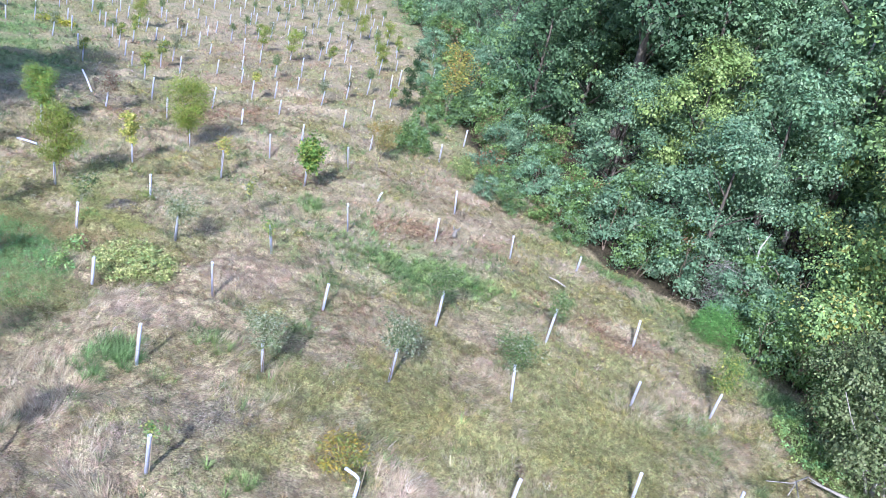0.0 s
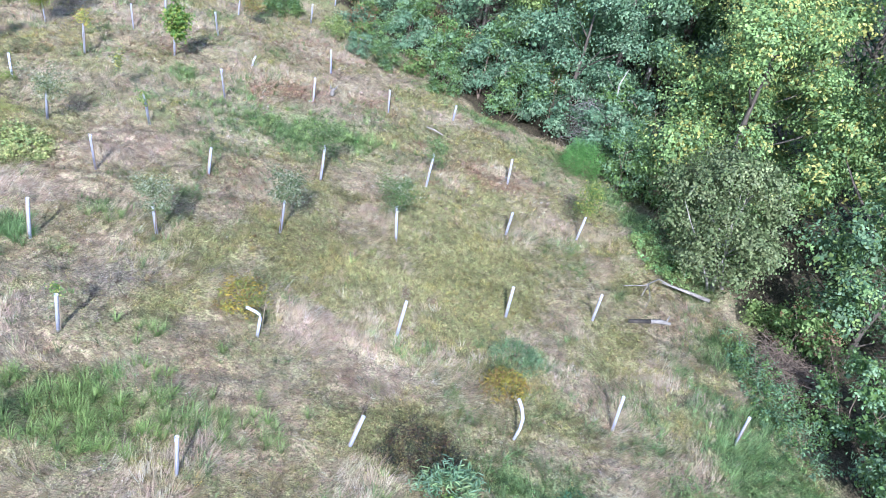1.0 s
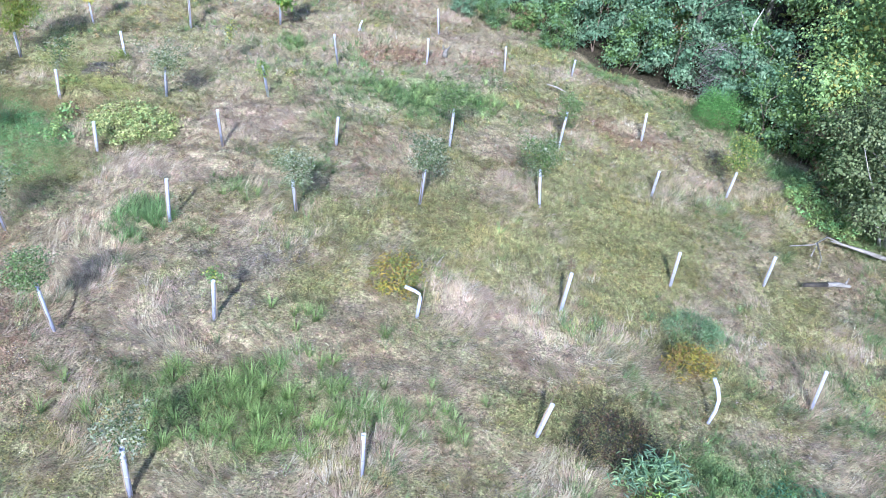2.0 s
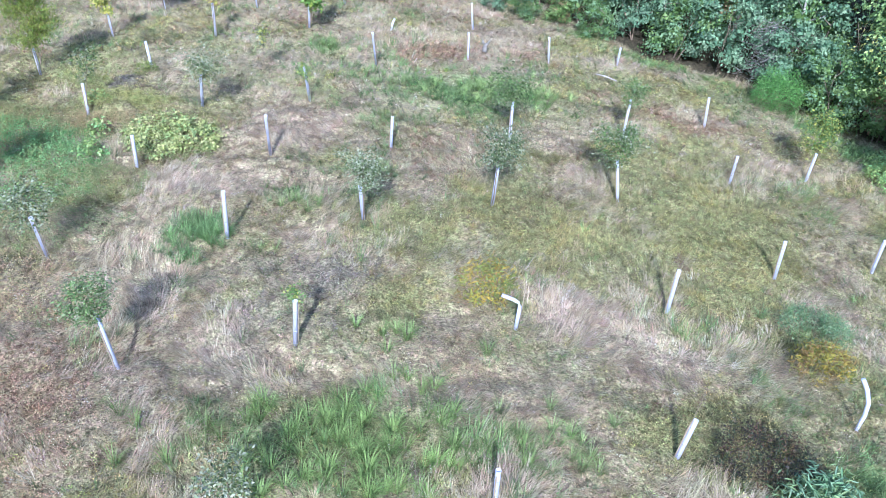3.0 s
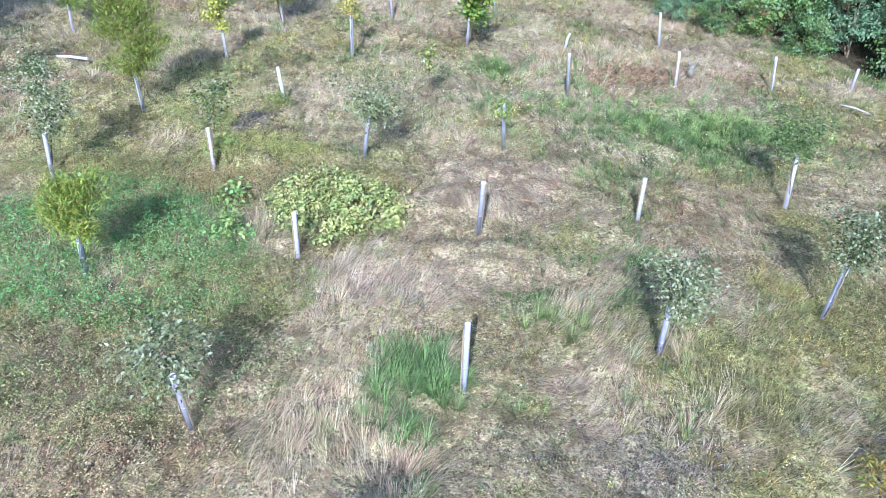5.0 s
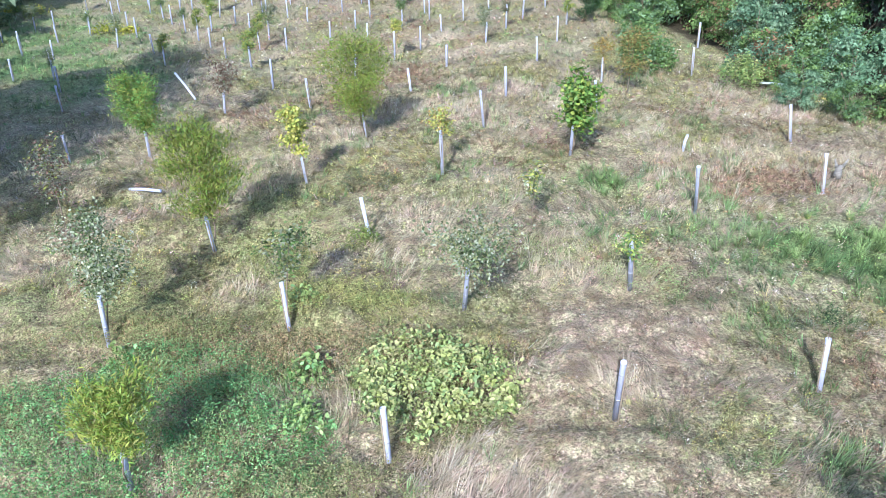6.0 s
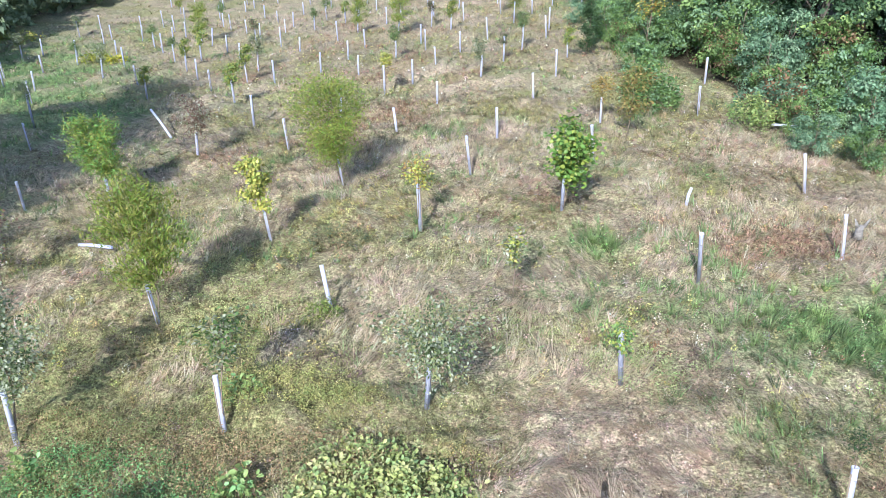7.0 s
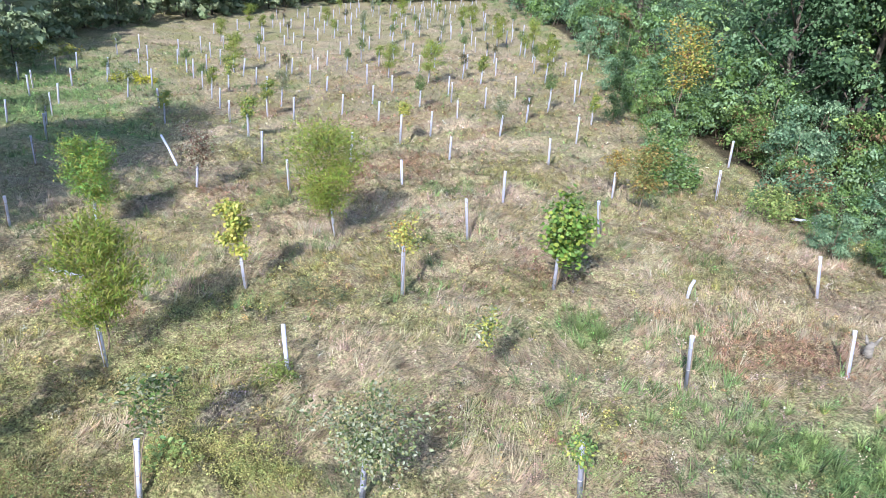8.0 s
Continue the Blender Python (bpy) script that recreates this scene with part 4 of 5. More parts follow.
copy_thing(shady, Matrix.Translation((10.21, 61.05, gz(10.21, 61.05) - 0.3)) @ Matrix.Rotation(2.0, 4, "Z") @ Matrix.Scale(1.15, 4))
# these leaves carry the shade behind the shrubs in their colour
dim = tree("tree behind the shrubs, shade painted into very dark leaves", 15.0, 5.2, 0.8, 9000, 0.26, SHADED_OAK, 115, lobes=24)
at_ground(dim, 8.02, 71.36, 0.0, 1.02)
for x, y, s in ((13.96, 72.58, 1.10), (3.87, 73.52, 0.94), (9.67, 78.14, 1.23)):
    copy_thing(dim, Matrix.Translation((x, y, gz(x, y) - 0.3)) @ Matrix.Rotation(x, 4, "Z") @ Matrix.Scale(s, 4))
for x, y, s in ((32.85, 43.33, 1.24), (28.70, 50.34, 1.23), (34.86, 34.42, 1.30)):
    copy_thing(vine_tree, Matrix.Translation((x, y, gz(x, y) - 0.3)) @ Matrix.Rotation(x * 3, 4, "Z") @ Matrix.Scale(s, 4))
for i, (x, y, s) in enumerate(BACK_SPOTS):
    at = Matrix.Translation((x, y, gz(x, y) - 0.3)) @ Matrix.Rotation(tree_rng.uniform(0, 6), 4, "Z") @ Matrix.Scale(s, 4)
    if i < 3:
        backs[i].matrix_basis = at
    else:
        copy_thing(backs[i % 3], at)

# trees south of the field, whose shade falls across it
for x, y, s in ((-31.67, 24.94, 0.52), (-36.68, 24.96, 1.03), (-40.18, 26.96, 1.03), (-44.18, 27.96, 0.98), (-39.96, 35.44, 0.83), (-37.97, 39.43, 0.85), (-37.98, 34.20, 0.91), (-38.46, 32.94, 0.99), (-41.96, 37.94, 0.73)):
    copy_thing(backs[0], Matrix.Translation((x, y, gz(x, y) - 0.3)) @ Matrix.Rotation(x, 4, "Z") @ Matrix.Scale(s, 4))
copy_thing(backs[1], Matrix.Translation((-37.68, 29.45, gz(-37.68, 29.45) - 0.3)) @ Matrix.Scale(0.85, 4))
copy_thing(backs[1], Matrix.Translation((-43.46, 32.44, gz(-43.46, 32.44) - 0.3)) @ Matrix.Scale(0.9, 4))
copy_thing(backs[2], Matrix.Translation((-50.46, 37.94, gz(-50.46, 37.94) - 0.3)) @ Matrix.Scale(0.9, 4))


# shrubs along the edge
def shrub(label, height, r, count, size, palette, seed):
    return tree(label, height, r, 0.15, count, size, palette, seed, TWIG, 0.62, 11, 3, "shrub", 0.85, "shrub")


shrubs = [
    shrub("rounded green shrub at the wood's edge", 3.6, 2.1, 3400, 0.16, OAK[1:] + GREEN, 121),
    shrub("bluish green broadleaf shrub at the wood's edge", 4.2, 2.3, 3600, 0.165, BLUE, 122),
    shrub("yellow-green shrub with reddish shoots", 3.0, 1.8, 3200, 0.15, LIME[2:] + GREEN + VINE[1:2] + [(0.20, 0.13, 0.07)], 123),
]
SHRUBS_A = [(18.64, 39.83, 0, 0.97), (19.81, 35.71, 2, 0.98), (22.02, 32.65, 0, 1.09), (21.94, 29.76, 2, 0.82), (17.12, 42.38, 1, 0.86), (4.32, 51.76, 1, 0.91), (6.81, 48.79, 0, 1.03), (9.61, 47.45, 1, 1.15), (7.86, 53.20, 2, 1.13), (11.79, 45.24, 0, 1.05), (14.02, 44.03, 1, 1.17), (4.80, 56.51, 0, 1.01), (1.45, 58.94, 1, 0.89), (11.22, 52.04, 0, 1.36), (0.32, 64.92, 2, 0.97), (1.90, 65.45, 0, 1.18), (-2.76, 69.70, 1, 0.95), (16.93, 40.74, 1, 1.08), (17.99, 37.59, 0, 0.97), (19.82, 32.35, 2, 0.87)]
SHRUBS_D = [(-4.87, 60.66, 0, 0.67), (-5.08, 67.85, 2, 0.75), (-5.28, 71.97, 0, 0.84), (1.16, 57.17, 2, 0.69), (-3.13, 66.81, 0, 0.86), (2.67, 52.31, 0, 0.60), (4.93, 48.29, 2, 0.66), (6.83, 46.32, 0, 0.62), (-6.62, 78.18, 1, 0.83), (0.77, 61.57, 2, 0.88), (0.99, 48.94, 1, 0.50)]
SHRUBS_C = [(0.28, 68.73, 0, 1.45), (-0.81, 75.86, 2, 1.52), (2.79, 80.19, 0, 1.74), (-2.36, 82.66, 1, 1.49), (-3.37, 90.39, 0, 1.65), (1.08, 89.55, 1, 1.70), (-6.66, 101.80, 2, 1.70), (3.57, 63.60, 1, 1.09), (-14.17, 130.81, 0, 1.92), (-10.65, 122.39, 1, 1.74), (-7.13, 118.90, 2, 1.75), (-12.33, 136.77, 1, 2.05), (-17.22, 145.00, 0, 1.99), (-4.44, 115.42, 0, 1.77), (-20.37, 154.97, 1, 2.09), (-9.35, 112.59, 0, 1.41)]
SHRUBS_B = [(14.56, 48.45, 2, 1.27), (18.60, 43.68, 0, 1.40), (22.19, 22.99, 2, 0.99), (22.45, 18.39, 0, 1.00), (21.65, 13.21, 0, 1.11), (23.34, 9.46, 1, 1.22), (25.57, 15.09, 1, 1.33), (21.84, 4.46, 0, 1.11), (-4.25, 76.71, 0, 1.03), (-5.70, 85.46, 2, 1.10), (-8.48, 95.81, 1, 1.18), (20.76, 41.70, 1, 1.51), (5.84, 62.94, 2, 1.32), (1.05, 52.15, 2, 0.54), (2.72, 47.96, 0, 0.50)]
first = set()
for x, y, k, s in SHRUBS_A + SHRUBS_B + SHRUBS_C + SHRUBS_D:
    at = Matrix.Translation((x, y, gz(x, y) - 0.2)) @ Matrix.Rotation(tree_rng.uniform(0, 6), 4, "Z") @ Matrix.Scale(s, 4)
    if k in first:
        copy_thing(shrubs[k], at)
    else:
        shrubs[k].matrix_basis = at
        first.add(k)

# far hedge round the field; leaf colours paled to put distance haze in them
far_trees = [
    tree("distant hedgerow tree, olive green paled for haze", 8.0, 3.8, 0.3, 1500, 0.52, [(0.22, 0.29, 0.16), (0.27, 0.32, 0.19)], 131, lobes=14),
    tree("distant hedgerow tree, grey-green paled for haze", 7.0, 4.2, 0.3, 1500, 0.52, [(0.26, 0.31, 0.21), (0.21, 0.27, 0.16), (0.31, 0.35, 0.23)], 132, lobes=14),
]
line = [(-52, 64), (-54, 75), (-60, 88), (-63, 98), (-62, 109), (-60, 121), (-58, 136), (-55, 155), (-40, 175), (-24, 187)]
count = 0
for (ax, ay), (bx, by) in zip(line, line[1:]):
    n = max(2, int(math.hypot(bx - ax, by - ay) / 5))
    for i in range(n):
        q = (i + tree_rng.random() * 0.6) / n
        for back in (0, 9):
            x, y = ax + (bx - ax) * q - back * 0.8 - 2, ay + (by - ay) * q + back * 0.5 + tree_rng.uniform(-1, 1)
            at = Matrix.Translation((x, y, gz(x, y) - 0.3)) @ Matrix.Rotation(tree_rng.uniform(0, 6), 4, "Z") @ Matrix.Scale(tree_rng.uniform(0.7, 1.2) * (1.4 if back else 1.0) * (0.85 if ay < 97 else 1.0), 4)
            if count < 2:
                far_trees[count].matrix_basis = at
            else:
                copy_thing(far_trees[count % 2], at)
            count += 1


# ---------------- weeds, bushes and dead wood ----------------
def leaf_mound(name, label, cx, cy, rx, ry, tall, count, size, aspect, palette, seed, kind="", category="bush", lump=0.9):
    """A rounded stand of leafy stalks: stems with leaves thickest at the top."""
    rng = np.random.default_rng(seed)
    ob = new(name)
    ob.matrix_basis = Matrix.Translation((cx, cy, gz(cx, cy) - 0.15))
    shoots = max(30, count // 16)
    a, q = rng.uniform(0, 6.283, shoots), np.sqrt(rng.random(shoots))
    edge = 1 + 0.35 * (fbm(np.cos(a) * 1.2 + 5, np.sin(a) * 1.2 + seed, 0.7, seed) - 0.5) * 2
    sx, sy = np.cos(a) * q * rx * edge, np.sin(a) * q * ry * edge
    top = tall * (1 - 0.55 * q ** 2.5) * (0.55 + lump * fbm(sx + cx, sy + cy, 0.9, seed + 3, 2)) * rng.uniform(0.75, 1.15, shoots)
    v0 = np.stack([sx, sy, np.zeros(shoots)], 1)
    v1 = np.stack([sx * 1.08, sy * 1.08, top], 1)
    if kind != "stuff":
        for q in range(0, shoots, max(1, shoots // 7)):
            put("stem", limb_mesh("stem", [(*v0[q], 0.009), (*(v0[q] * 0.5 + v1[q] * 0.5), 0.007), (*(v0[q] * 0.15 + v1[q] * 0.85), 0.003)], TWIG, 4), ob)
    g = rng.integers(0, shoots, count)
    s = rng.random(count) ** 0.45
    c = v0[g] + (v1 - v0)[g] * s[:, None] + rng.normal(size=(count, 3)) * np.array([1, 1, 0.6]) * (0.35 * size + 0.05)
    out = np.stack([np.cos(rng.uniform(0, 6.283, count)), np.sin(rng.uniform(0, 6.283, count)), 0.2 * np.ones(count)], 1)
    v, f = (ovate if size > 0.1 else leaves)(rng, c, np.array([0, 0, 0.9]) + rng.normal(size=(count, 3)) * 0.6, size * rng.uniform(0.6, 1.25, count), aspect, along=out, droop=0.25)
    col = pick(rng, shoots, palette, 0.12)[g] * (1 + rng.normal(size=(count, 1)) * 0.14)
    put("foliage", mesh_of("foliage", v, f, LEAF, np.repeat(np.clip(col, 0.005, 0.9), len(v) // count, 0)), ob)
    return tagged(ob, label, category, kind=kind)


EMERALD = [(0.14, 0.33, 0.11), (0.19, 0.41, 0.15), (0.25, 0.45, 0.18), (0.32, 0.44, 0.18), (0.27, 0.35, 0.13)]
BUTTER = [(0.43, 0.48, 0.17), (0.52, 0.54, 0.23), (0.36, 0.43, 0.15), (0.25, 0.35, 0.11)]
GOLD = [(0.30, 0.27, 0.05), (0.36, 0.27, 0.05), (0.22, 0.24, 0.06), (0.26, 0.17, 0.06)]
leaf_mound("leafy_weeds", "rank emerald-green leafy weeds in a wide stand", -18.6, 25.0, 4.3, 2.9, 0.62, 46000, 0.06, 0.5, EMERALD, 71, "stuff", "weeds")
leaf_mound("leafy_weeds", "olive and tan leafy weeds beside the stand", -16.5, 20.9, 3.4, 1.7, 0.45, 15000, 0.05, 0.55, [(0.30, 0.32, 0.14), (0.37, 0.34, 0.19), (0.25, 0.30, 0.12), (0.34, 0.26, 0.17), (0.20, 0.30, 0.12)], 72, "stuff", "weeds")
leaf_mound("leafy_weeds", "olive weeds round a planted tube", -14.6, 23.4, 1.7, 1.3, 0.5, 6500, 0.045, 0.55, [(0.29, 0.31, 0.13), (0.23, 0.28, 0.11), (0.35, 0.32, 0.16)], 73, "stuff", "weeds")
leaf_mound("broadleaf_bush", "pale yellow-green bush with broad leaves", -13.1, 27.2, 1.75, 1.7, 0.5, 5200, 0.11, 0.6, BUTTER[:3] + BUTTER[:2] + EMERALD[3:] + [(0.50, 0.50, 0.24)], 74, lump=1.0)
leaf_mound("leafy_weeds", "yellow-green weeds under the broadleaf bush", -13.1, 27.2, 1.9, 1.9, 0.26, 5200, 0.06, 0.5, [(0.30, 0.34, 0.13), (0.25, 0.31, 0.12), (0.36, 0.34, 0.18)], 95, "stuff", "weeds")
leaf_mound("goldenrod_bush", "yellow-brown goldenrod bush behind a broken tube", -2.15, 18.5, 0.85, 0.8, 1.15, 1300, 0.12, 0.28, GOLD + [(0.17, 0.22, 0.06)], 75)
leaf_mound("goldenrod_bush", "golden-yellow bush behind a bent tube", 7.3, 16.7, 0.8, 0.75, 1.0, 1300, 0.13, 0.26, GOLD, 76)
leaf_mound("leafy_bush", "soft green bush beside the goldenrod", 8.0, 18.5, 1.1, 1.0, 0.9, 2000, 0.10, 0.3, [(0.15, 0.24, 0.12), (0.11, 0.19, 0.09), (0.19, 0.26, 0.13)], 77)
# near-black leaf tones paint the hollow's shade into these brown weeds
leaf_mound("dock_weeds", "withered brown weeds, some near black to paint a shadowed hollow", 4.15, 12.9, 1.2, 0.85, 1.0, 5000, 0.07, 0.4, [(0.05, 0.035, 0.03), (0.12, 0.07, 0.04), (0.03, 0.028, 0.025), (0.04, 0.06, 0.03)], 78)
leaf_mound("fern_plant", "pale green plant with long pinnate leaves", 4.86, 11.87, 0.9, 0.6, 0.9, 900, 0.24, 0.16, [(0.20, 0.32, 0.20), (0.15, 0.27, 0.14), (0.24, 0.34, 0.16)], 79)
leaf_mound("leafy_weeds", "bright green weeds under the ferny plant", 5.40, 10.52, 1.9, 0.9, 0.6, 3000, 0.12, 0.4, [(0.18, 0.30, 0.08), (0.25, 0.36, 0.08), (0.12, 0.24, 0.08)], 80, "stuff", "weeds")
leaf_mound("leafy_weeds", "teal-green weeds low in the grass", 9.46, 11.39, 1.8, 1.0, 0.5, 2600, 0.09, 0.35, [(0.09, 0.23, 0.13), (0.12, 0.26, 0.15)], 81, "stuff", "weeds")
leaf_mound("leafy_weeds", "pale green weeds along the wood", 14.73, 12.38, 2.6, 2.0, 0.6, 4600, 0.09, 0.4, [(0.22, 0.30, 0.11), (0.17, 0.27, 0.10)], 82, "stuff", "weeds")
leaf_mound("leafy_weeds", "dark green brambles along the wood's edge", 19.62, 19.43, 1.4, 4.0, 0.9, 6000, 0.11, 0.55, OAK + GREEN, 83, "stuff", "weeds")
leaf_mound("leafy_weeds", "pale green brambles below the pale-stemmed tree", 17.52, 29.96, 1.2, 3.2, 0.8, 4200, 0.11, 0.55, EMERALD[2:] + LIME, 84, "stuff", "weeds")
leaf_mound("round_bush", "bright green fine-leaved rounded bush", 15.14, 38.43, 1.3, 1.15, 2.8, 9000, 0.10, 0.32, [(0.15, 0.33, 0.09), (0.19, 0.38, 0.11), (0.13, 0.28, 0.08)], 85, lump=0.6)
leaf_mound("leafy_bush", "low lime-green bush beside the pale-stemmed tree", 22.03, 25.24, 1.3, 1.1, 1.2, 1800, 0.15, 0.6, LIME, 86)
leaf_mound("leafy_bush", "yellow-green bush beside bare soil", -0.73, 51.90, 1.0, 0.9, 1.6, 1600, 0.12, 0.6, BUTTER[1:] + LIME, 87)
leaf_mound("leafy_bush", "rounded green bush among planted tubes", -5.09, 54.44, 1.3, 1.5, 2.3, 3200, 0.16, 0.55, OAK[2:] + GREEN, 88)
leaf_mound("leafy_bush", "green bush with reddish shoots", 0.70, 53.85, 1.7, 1.5, 2.0, 2800, 0.16, 0.55, BLUE + [(0.22, 0.13, 0.07)], 89)
leaf_mound("goldenrod_bush", "bright yellow goldenrod far up the field", -57.90, 83.19, 2.4, 1.6, 1.2, 700, 0.22, 0.5, [(0.40, 0.36, 0.08), (0.28, 0.30, 0.08), (0.22, 0.28, 0.08)], 90)
leaf_mound("goldenrod_bush", "yellow goldenrod in the green hollow", -43.55, 73.71, 2.2, 0.9, 0.8, 600, 0.22, 0.5, [(0.48, 0.45, 0.06), (0.30, 0.34, 0.06)], 91)
leaf_mound("leafy_weeds", "dark grey-green weeds about a broken tube", -16.67, 38.53, 1.0, 0.7, 0.5, 900, 0.08, 0.4, [(0.12, 0.17, 0.09), (0.20, 0.21, 0.10)], 92, "stuff", "weeds")
leaf_mound("leafy_weeds", "fresh green weeds at the foot of a tube", -15.92, 33.91, 0.5, 0.4, 0.6, 500, 0.10, 0.4, [(0.19, 0.27, 0.07), (0.25, 0.29, 0.08)], 93, "stuff", "weeds")
leaf_mound("leafy_weeds", "purple-brown withered weeds in the hay", -15.13, 31.63, 0.9, 0.6, 0.35, 700, 0.06, 0.4, [(0.15, 0.10, 0.10), (0.20, 0.13, 0.12)], 94, "stuff", "weeds")
for i, (x, y, rx, ry, n, pal) in enumerate([
        (-19.33, 28.40, 3.6, 1.7, 9000, [(0.334, 0.334, 0.139), (0.404, 0.278, 0.153), (0.264, 0.334, 0.125)]), (-14.97, 28.01, 3.0, 1.2, 6000, [(0.418, 0.278, 0.153), (0.389, 0.348, 0.168)]),
        (-22.69, 31.57, 2.6, 2.2, 6000, [(0.293, 0.334, 0.139), (0.362, 0.389, 0.153)]), (-15.83, 17.68, 2.8, 1.7, 8000, [(0.389, 0.264, 0.168), (0.334, 0.334, 0.153), (0.473, 0.389, 0.209)]),
        (-18.77, 35.30, 2.4, 2.0, 5000, [(0.334, 0.389, 0.153), (0.432, 0.432, 0.209)]), (-13.12, 12.51, 2.4, 1.8, 5000, [(0.432, 0.293, 0.195), (0.389, 0.334, 0.195)]),
        (-15.95, 30.67, 1.7, 0.9, 3600, [(0.425, 0.425, 0.142), (0.342, 0.389, 0.130), (0.472, 0.425, 0.177)]), (-18.18, 32.57, 1.2, 0.8, 2000, [(0.389, 0.401, 0.142), (0.307, 0.366, 0.130)]), (-14.44, 30.07, 1.2, 0.7, 1800, [(0.330, 0.401, 0.142), (0.425, 0.413, 0.153)]), (-8.03, 31.67, 1.3, 0.8, 1500, [(0.319, 0.389, 0.165), (0.401, 0.401, 0.189)]), (-11.69, 33.51, 2.0, 1.2, 3000, [(0.334, 0.389, 0.153), (0.432, 0.432, 0.209)]), (-22.29, 41.88, 3.0, 2.4, 5000, [(0.293, 0.348, 0.139), (0.348, 0.278, 0.153)])]):
    leaf_mound("leafy_weeds", "rank olive and brown weeds in the dry grass", x, y, rx, ry, 0.40, int(n * 1.5), 0.045, 0.55, pal, 500 + i, "stuff", "weeds", 1.1)
for i, (x, y, rr) in enumerate([(-15.79, 27.36, 0.4), (-20.41, 27.69, 0.35), (-15.52, 25.67, 0.4), (-21.78, 22.13, 0.5), (-16.87, 30.43, 0.5)]):
    leaf_mound("leafy_bush", "small bright green plant in the dry grass", x, y, rr, rr, 0.6, 160, 0.14, 0.6, LIME + EMERALD[2:], 300 + i)


def dead_limb(name, label, rows, mat, branches=(), category="log", sides=8):
    """A fallen or standing dead stem with branch stubs."""
    ob = new(name)
    put("trunk", limb_mesh("trunk", rows, mat, sides), ob)
    for r in branches:
        put("branch", limb_mesh("branch", r, mat, 5), ob)
    return tagged(ob, label, category)


def on(x, y, z, r):
    return (x, y, gz(x, y) + z, r)


dead_limb("fallen_log", "bleached fallen log with a bare forked branch", [on(19.26, 26.18, 0.10, 0.10), on(18.30, 26.38, 0.18, 0.09), on(17.47, 26.52, 0.24, 0.06), on(16.77, 26.62, 0.28, 0.035)], GREY_WOOD,
          [[on(17.47, 26.52, 0.24, 0.045), on(16.54, 26.66, 0.42, 0.035), on(15.88, 26.10, 0.35, 0.025), on(15.35, 25.29, 0.1, 0.02)], [on(16.54, 26.60, 0.45, 0.04), on(15.66, 25.97, 0.30, 0.03), on(14.53, 25.75, 0.16, 0.02)], [on(15.88, 26.10, 0.35, 0.03), on(15.71, 25.11, 0.2, 0.02), on(15.30, 24.41, 0.05, 0.012)]])
dead_limb("fallen_log", "short broken log, pale at the split end", [on(15.16, 23.24, 0.12, 0.09), on(15.73, 23.40, 0.13, 0.10), on(16.20, 23.39, 0.12, 0.08)], GREY_WOOD, [[on(15.97, 23.37, 0.2, 0.06), on(16.08, 23.49, 0.45, 0.02)]])
dead_limb("fallen_log", "black rotten end of a broken log", [on(14.03, 22.92, 0.11, 0.08), on(14.59, 23.08, 0.12, 0.09), on(15.14, 23.23, 0.12, 0.09)], CHARRED)
dead_limb("dead_tree", "leaning dead tree with pale bare branches", [on(16.76, 42.97, -0.2, 0.16), on(17.11, 42.92, 1.4, 0.13), on(17.69, 43.00, 2.8, 0.10), on(17.57, 43.20, 4.6, 0.05), on(17.91, 43.36, 5.6, 0.02)], PALE_BARK,
          [[on(17.45, 42.97, 2.2, 0.05), on(16.43, 42.27, 3.0, 0.035), on(15.62, 42.04, 3.2, 0.015)], [on(17.11, 42.92, 1.4, 0.05), on(16.19, 42.24, 1.5, 0.03), on(15.51, 41.91, 1.2, 0.012)], [on(17.68, 43.11, 3.4, 0.05), on(18.57, 42.78, 3.9, 0.03), on(19.00, 42.71, 4.4, 0.012)], [on(17.57, 43.09, 4.0, 0.04), on(16.65, 42.52, 4.8, 0.02), on(16.19, 42.34, 5.4, 0.01)]], "dead tree")
dead_limb("dead_tree", "bare white dead tree standing in the hedge", [on(-60.36, 81.53, -0.3, 0.4), on(-60.20, 81.58, 3, 0.32), on(-60.67, 81.43, 6, 0.2), on(-60.36, 81.53, 8.5, 0.08)], PALE_BARK,
          [[on(-60.44, 81.51, 4.5, 0.16), on(-61.59, 80.84, 6.2, 0.1), on(-61.77, 80.61, 7.5, 0.04)], [on(-60.59, 81.46, 5.6, 0.14), on(-59.57, 81.55, 7.2, 0.08), on(-59.41, 81.49, 8.4, 0.03)]], "dead tree")
dead_limb("dead_tree", "tall bare whitish trunk among the leaves", [on(26.2, 60.5, 0, 0.26), on(26.3, 60.6, 6, 0.21), on(26.0, 60.8, 12, 0.16), on(26.5, 60.7, 18, 0.08)], PALE_BARK,
          [[on(26.1, 60.7, 10, 0.12), on(24.8, 59.4, 12.2, 0.09), on(24.6, 59.2, 14, 0.03)], [on(26.2, 60.7, 12, 0.1), on(27.6, 59.9, 13.8, 0.06), on(28.0, 59.7, 15.2, 0.02)]], "dead tree")
dead_limb("tree_stump", "splintered pale stump in the dry grass", [on(-0.33, 40.22, -0.1, 0.15), on(-0.33, 40.22, 0.2, 0.12), on(-0.27, 40.23, 0.36, 0.06)], GREY_WOOD, [[on(-0.22, 40.23, 0.3, 0.07), on(-0.09, 40.21, 0.6, 0.02)], [on(-0.43, 40.20, 0.3, 0.07), on(-0.52, 40.24, 0.55, 0.02)]], "stump")
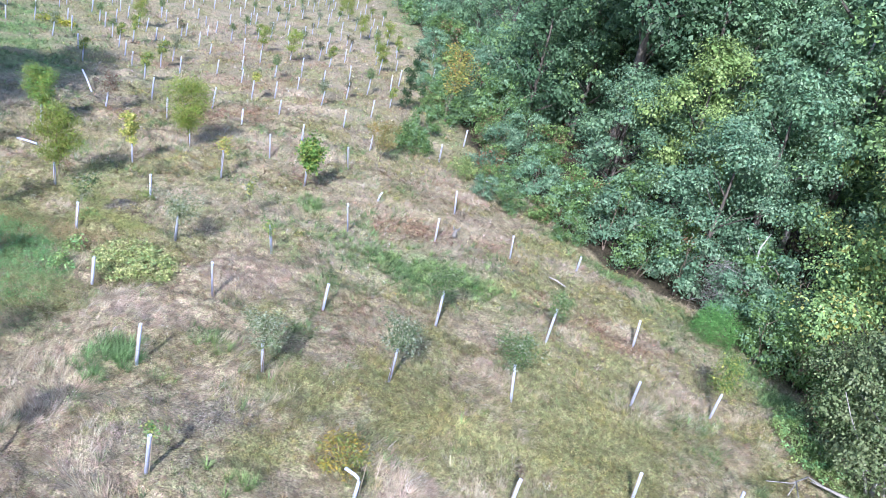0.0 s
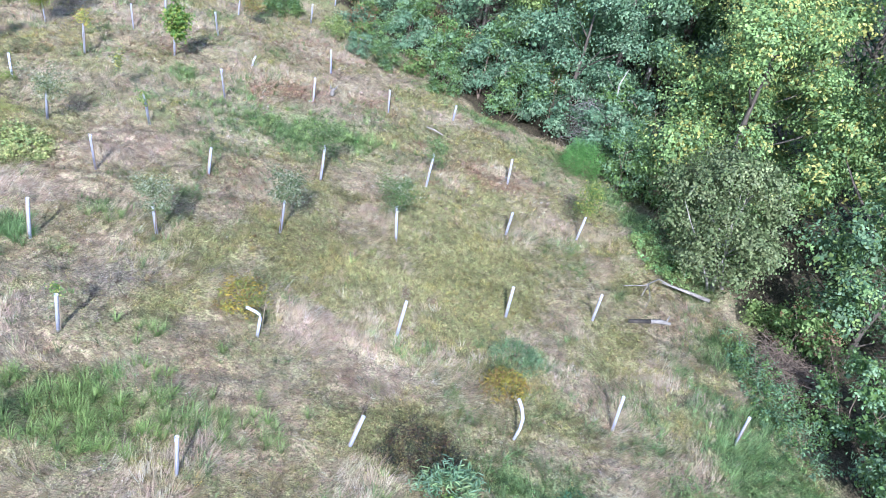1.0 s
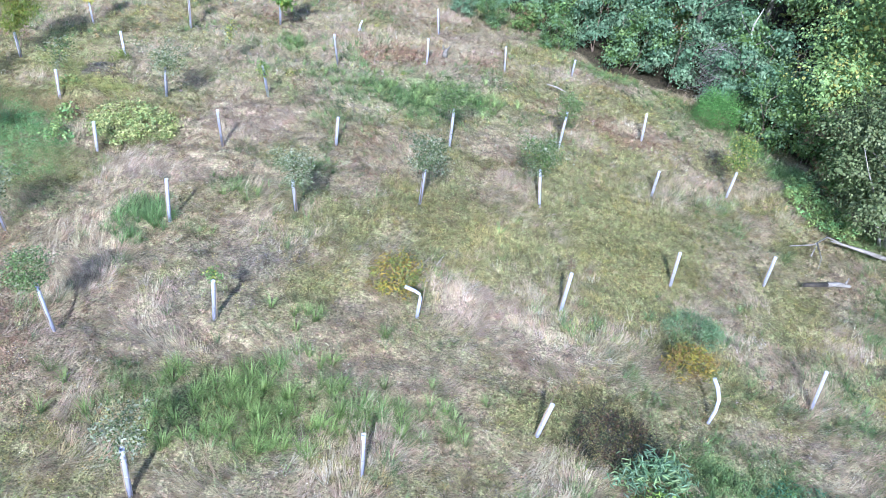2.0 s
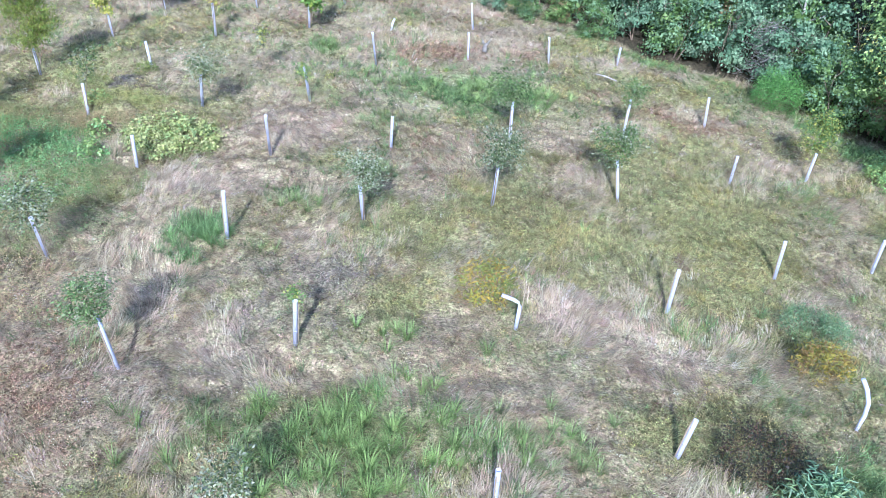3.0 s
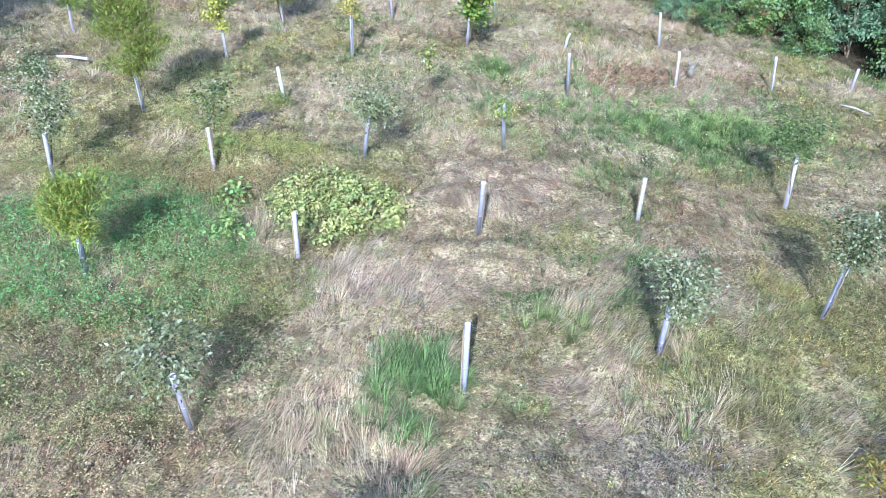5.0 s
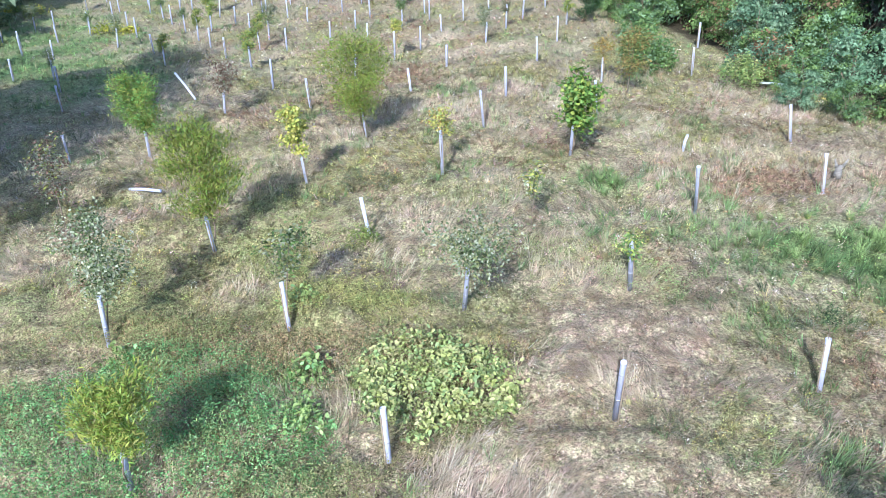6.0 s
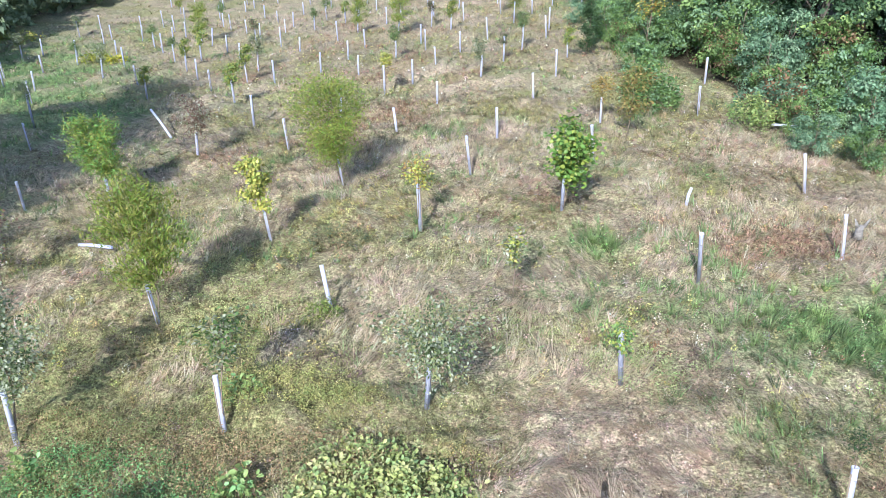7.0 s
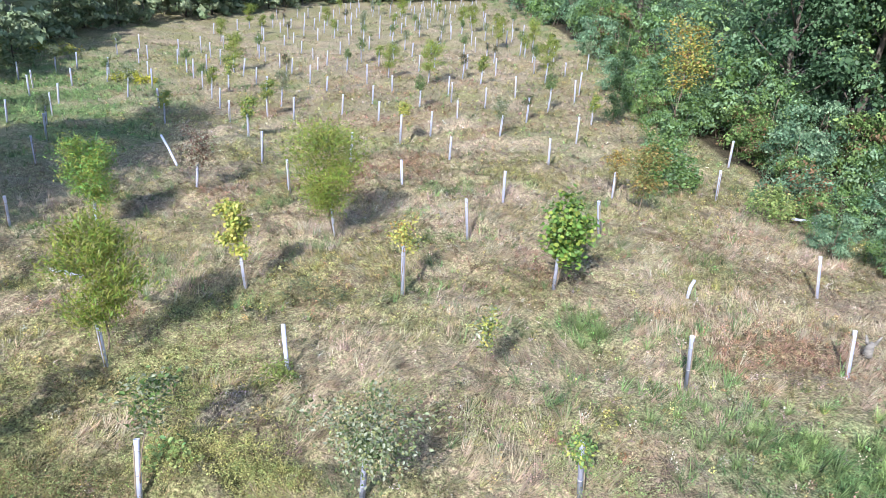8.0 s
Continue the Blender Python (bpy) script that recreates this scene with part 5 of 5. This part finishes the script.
dead_limb("fallen_branch", "thin pale branch lying in the grass", [on(5.41, 38.75, 0.12, 0.03), on(5.86, 38.53, 0.16, 0.04), on(6.42, 38.24, 0.1, 0.03)], PALE_BARK, [], "branch")


def brush(name, label, cx, cy, rx, ry, tall, count, mat, seed):
    """A heap of dead twigs."""
    rng = np.random.default_rng(seed)
    ob = new(name)
    c = np.stack([cx + rng.normal(size=count) * rx * 0.5, cy + rng.normal(size=count) * ry * 0.5, np.zeros(count)], 1)
    c[:, 2] = ground_z(c[:, 0], c[:, 1]) + tall * rng.random(count)
    d = unit(rng.normal(size=(count, 3)) * np.array([1, 1, 0.45])) * rng.uniform(0.25, 0.8, (count, 1))
    e = unit(np.cross(d, np.array([0.3, 0.2, 1.0]))) * 0.012
    u = unit(np.cross(d, e)) * 0.012
    v = np.stack([c - d + e, c - d - e * 0.5 + u, c - d - e * 0.5 - u, c + d + e * 0.3, c + d - e * 0.15 + u * 0.3, c + d - e * 0.15 - u * 0.3], 1).reshape(-1, 3)
    k = 6 * np.arange(count)[:, None]
    f = np.concatenate([k + np.array([[0, 1, 4, 3]]), k + np.array([[1, 2, 5, 4]]), k + np.array([[2, 0, 3, 5]])])
    put("twigs", mesh_of("twigs", v, f, mat), ob)
    return tagged(ob, label, "brush", kind="stuff")


brush("dead_brush", "reddish brown dead brush at the wood's edge", 21.13, 21.35, 1.3, 1.8, 0.7, 900, TWIG, 401)
brush("dead_brush", "grey tangle of dead twigs over the shrubs", 16.07, 42.54, 1.3, 1.2, 3.2, 500, GREY_WOOD, 402)
brush("dead_brush", "brown tangle of bare branches in the wood", 11.01, 60.71, 2.2, 2.0, 6.0, 420, TWIG, 403)

# broken, bent and fallen tubes
def bent_pipe(name, label, rows, category="tree tube"):
    ob = new(name)
    put("pipe", limb_mesh("pipe", rows, TUBE, 12), ob)
    return tagged(ob, label, category, "tubes of the plantation")


bent_pipe("broken_tree_tube", "white tree tube snapped and folded over sideways", [on(-1.36, 17.18, -0.25, 0.055), on(-1.34, 17.21, 0.3, 0.055), on(-1.33, 17.24, 0.55, 0.052), on(-1.37, 17.28, 0.62, 0.04), on(-1.50, 17.32, 0.68, 0.05), on(-1.84, 17.39, 0.74, 0.054)])
put("stake", limb_mesh("stake", [on(-1.25, 17.33, -0.25, 0.014), on(-1.23, 17.35, 1.15, 0.013)], STAKE, 4), bpy.data.objects["broken_tree_tube"])
bent_pipe("bent_tree_tube", "white tree tube bent like a bow", [on(7.50, 14.64, -0.2, 0.05), on(7.62, 14.74, 0.25, 0.052), on(7.64, 14.84, 0.6, 0.056), on(7.52, 14.95, 0.95, 0.058), on(7.36, 15.05, 1.2, 0.054)])
bent_pipe("leaning_tree_tube", "short tree tube leaning in green weeds", [on(-15.81, 34.40, -0.2, 0.055), on(-16.01, 34.67, 0.6, 0.056), on(-16.11, 34.83, 1.0, 0.057)])
bent_pipe("fallen_tree_tube", "white tree tube lying flat in the grass", [on(-25.51, 38.61, 0.2, 0.057), on(-24.96, 38.50, 0.22, 0.057), on(-24.21, 38.38, 0.16, 0.057)])
bent_pipe("leaning_tree_tube", "tree tube fallen half over in the shade", [on(-28.60, 52.38, -0.1, 0.057), on(-29.39, 53.05, 0.6, 0.057), on(-30.05, 53.59, 1.1, 0.057)])
bent_pipe("broken_tree_tube", "short pale stub of a tree tube", [on(-5.29, 42.07, -0.2, 0.055), on(-5.24, 42.17, 0.2, 0.056), on(-5.14, 42.27, 0.42, 0.05)])
bent_pipe("leaning_tree_tube", "short brownish tree tube in the hay", [on(-16.77, 50.63, -0.2, 0.055), on(-16.87, 50.85, 0.5, 0.056), on(-16.97, 51.08, 1.0, 0.056)])
bent_pipe("fallen_tree_tube", "grey tree tube lying beside bare soil", [on(0.10, 52.00, 0.14, 0.058), on(0.84, 52.00, 0.16, 0.058), on(1.48, 52.07, 0.12, 0.058)])
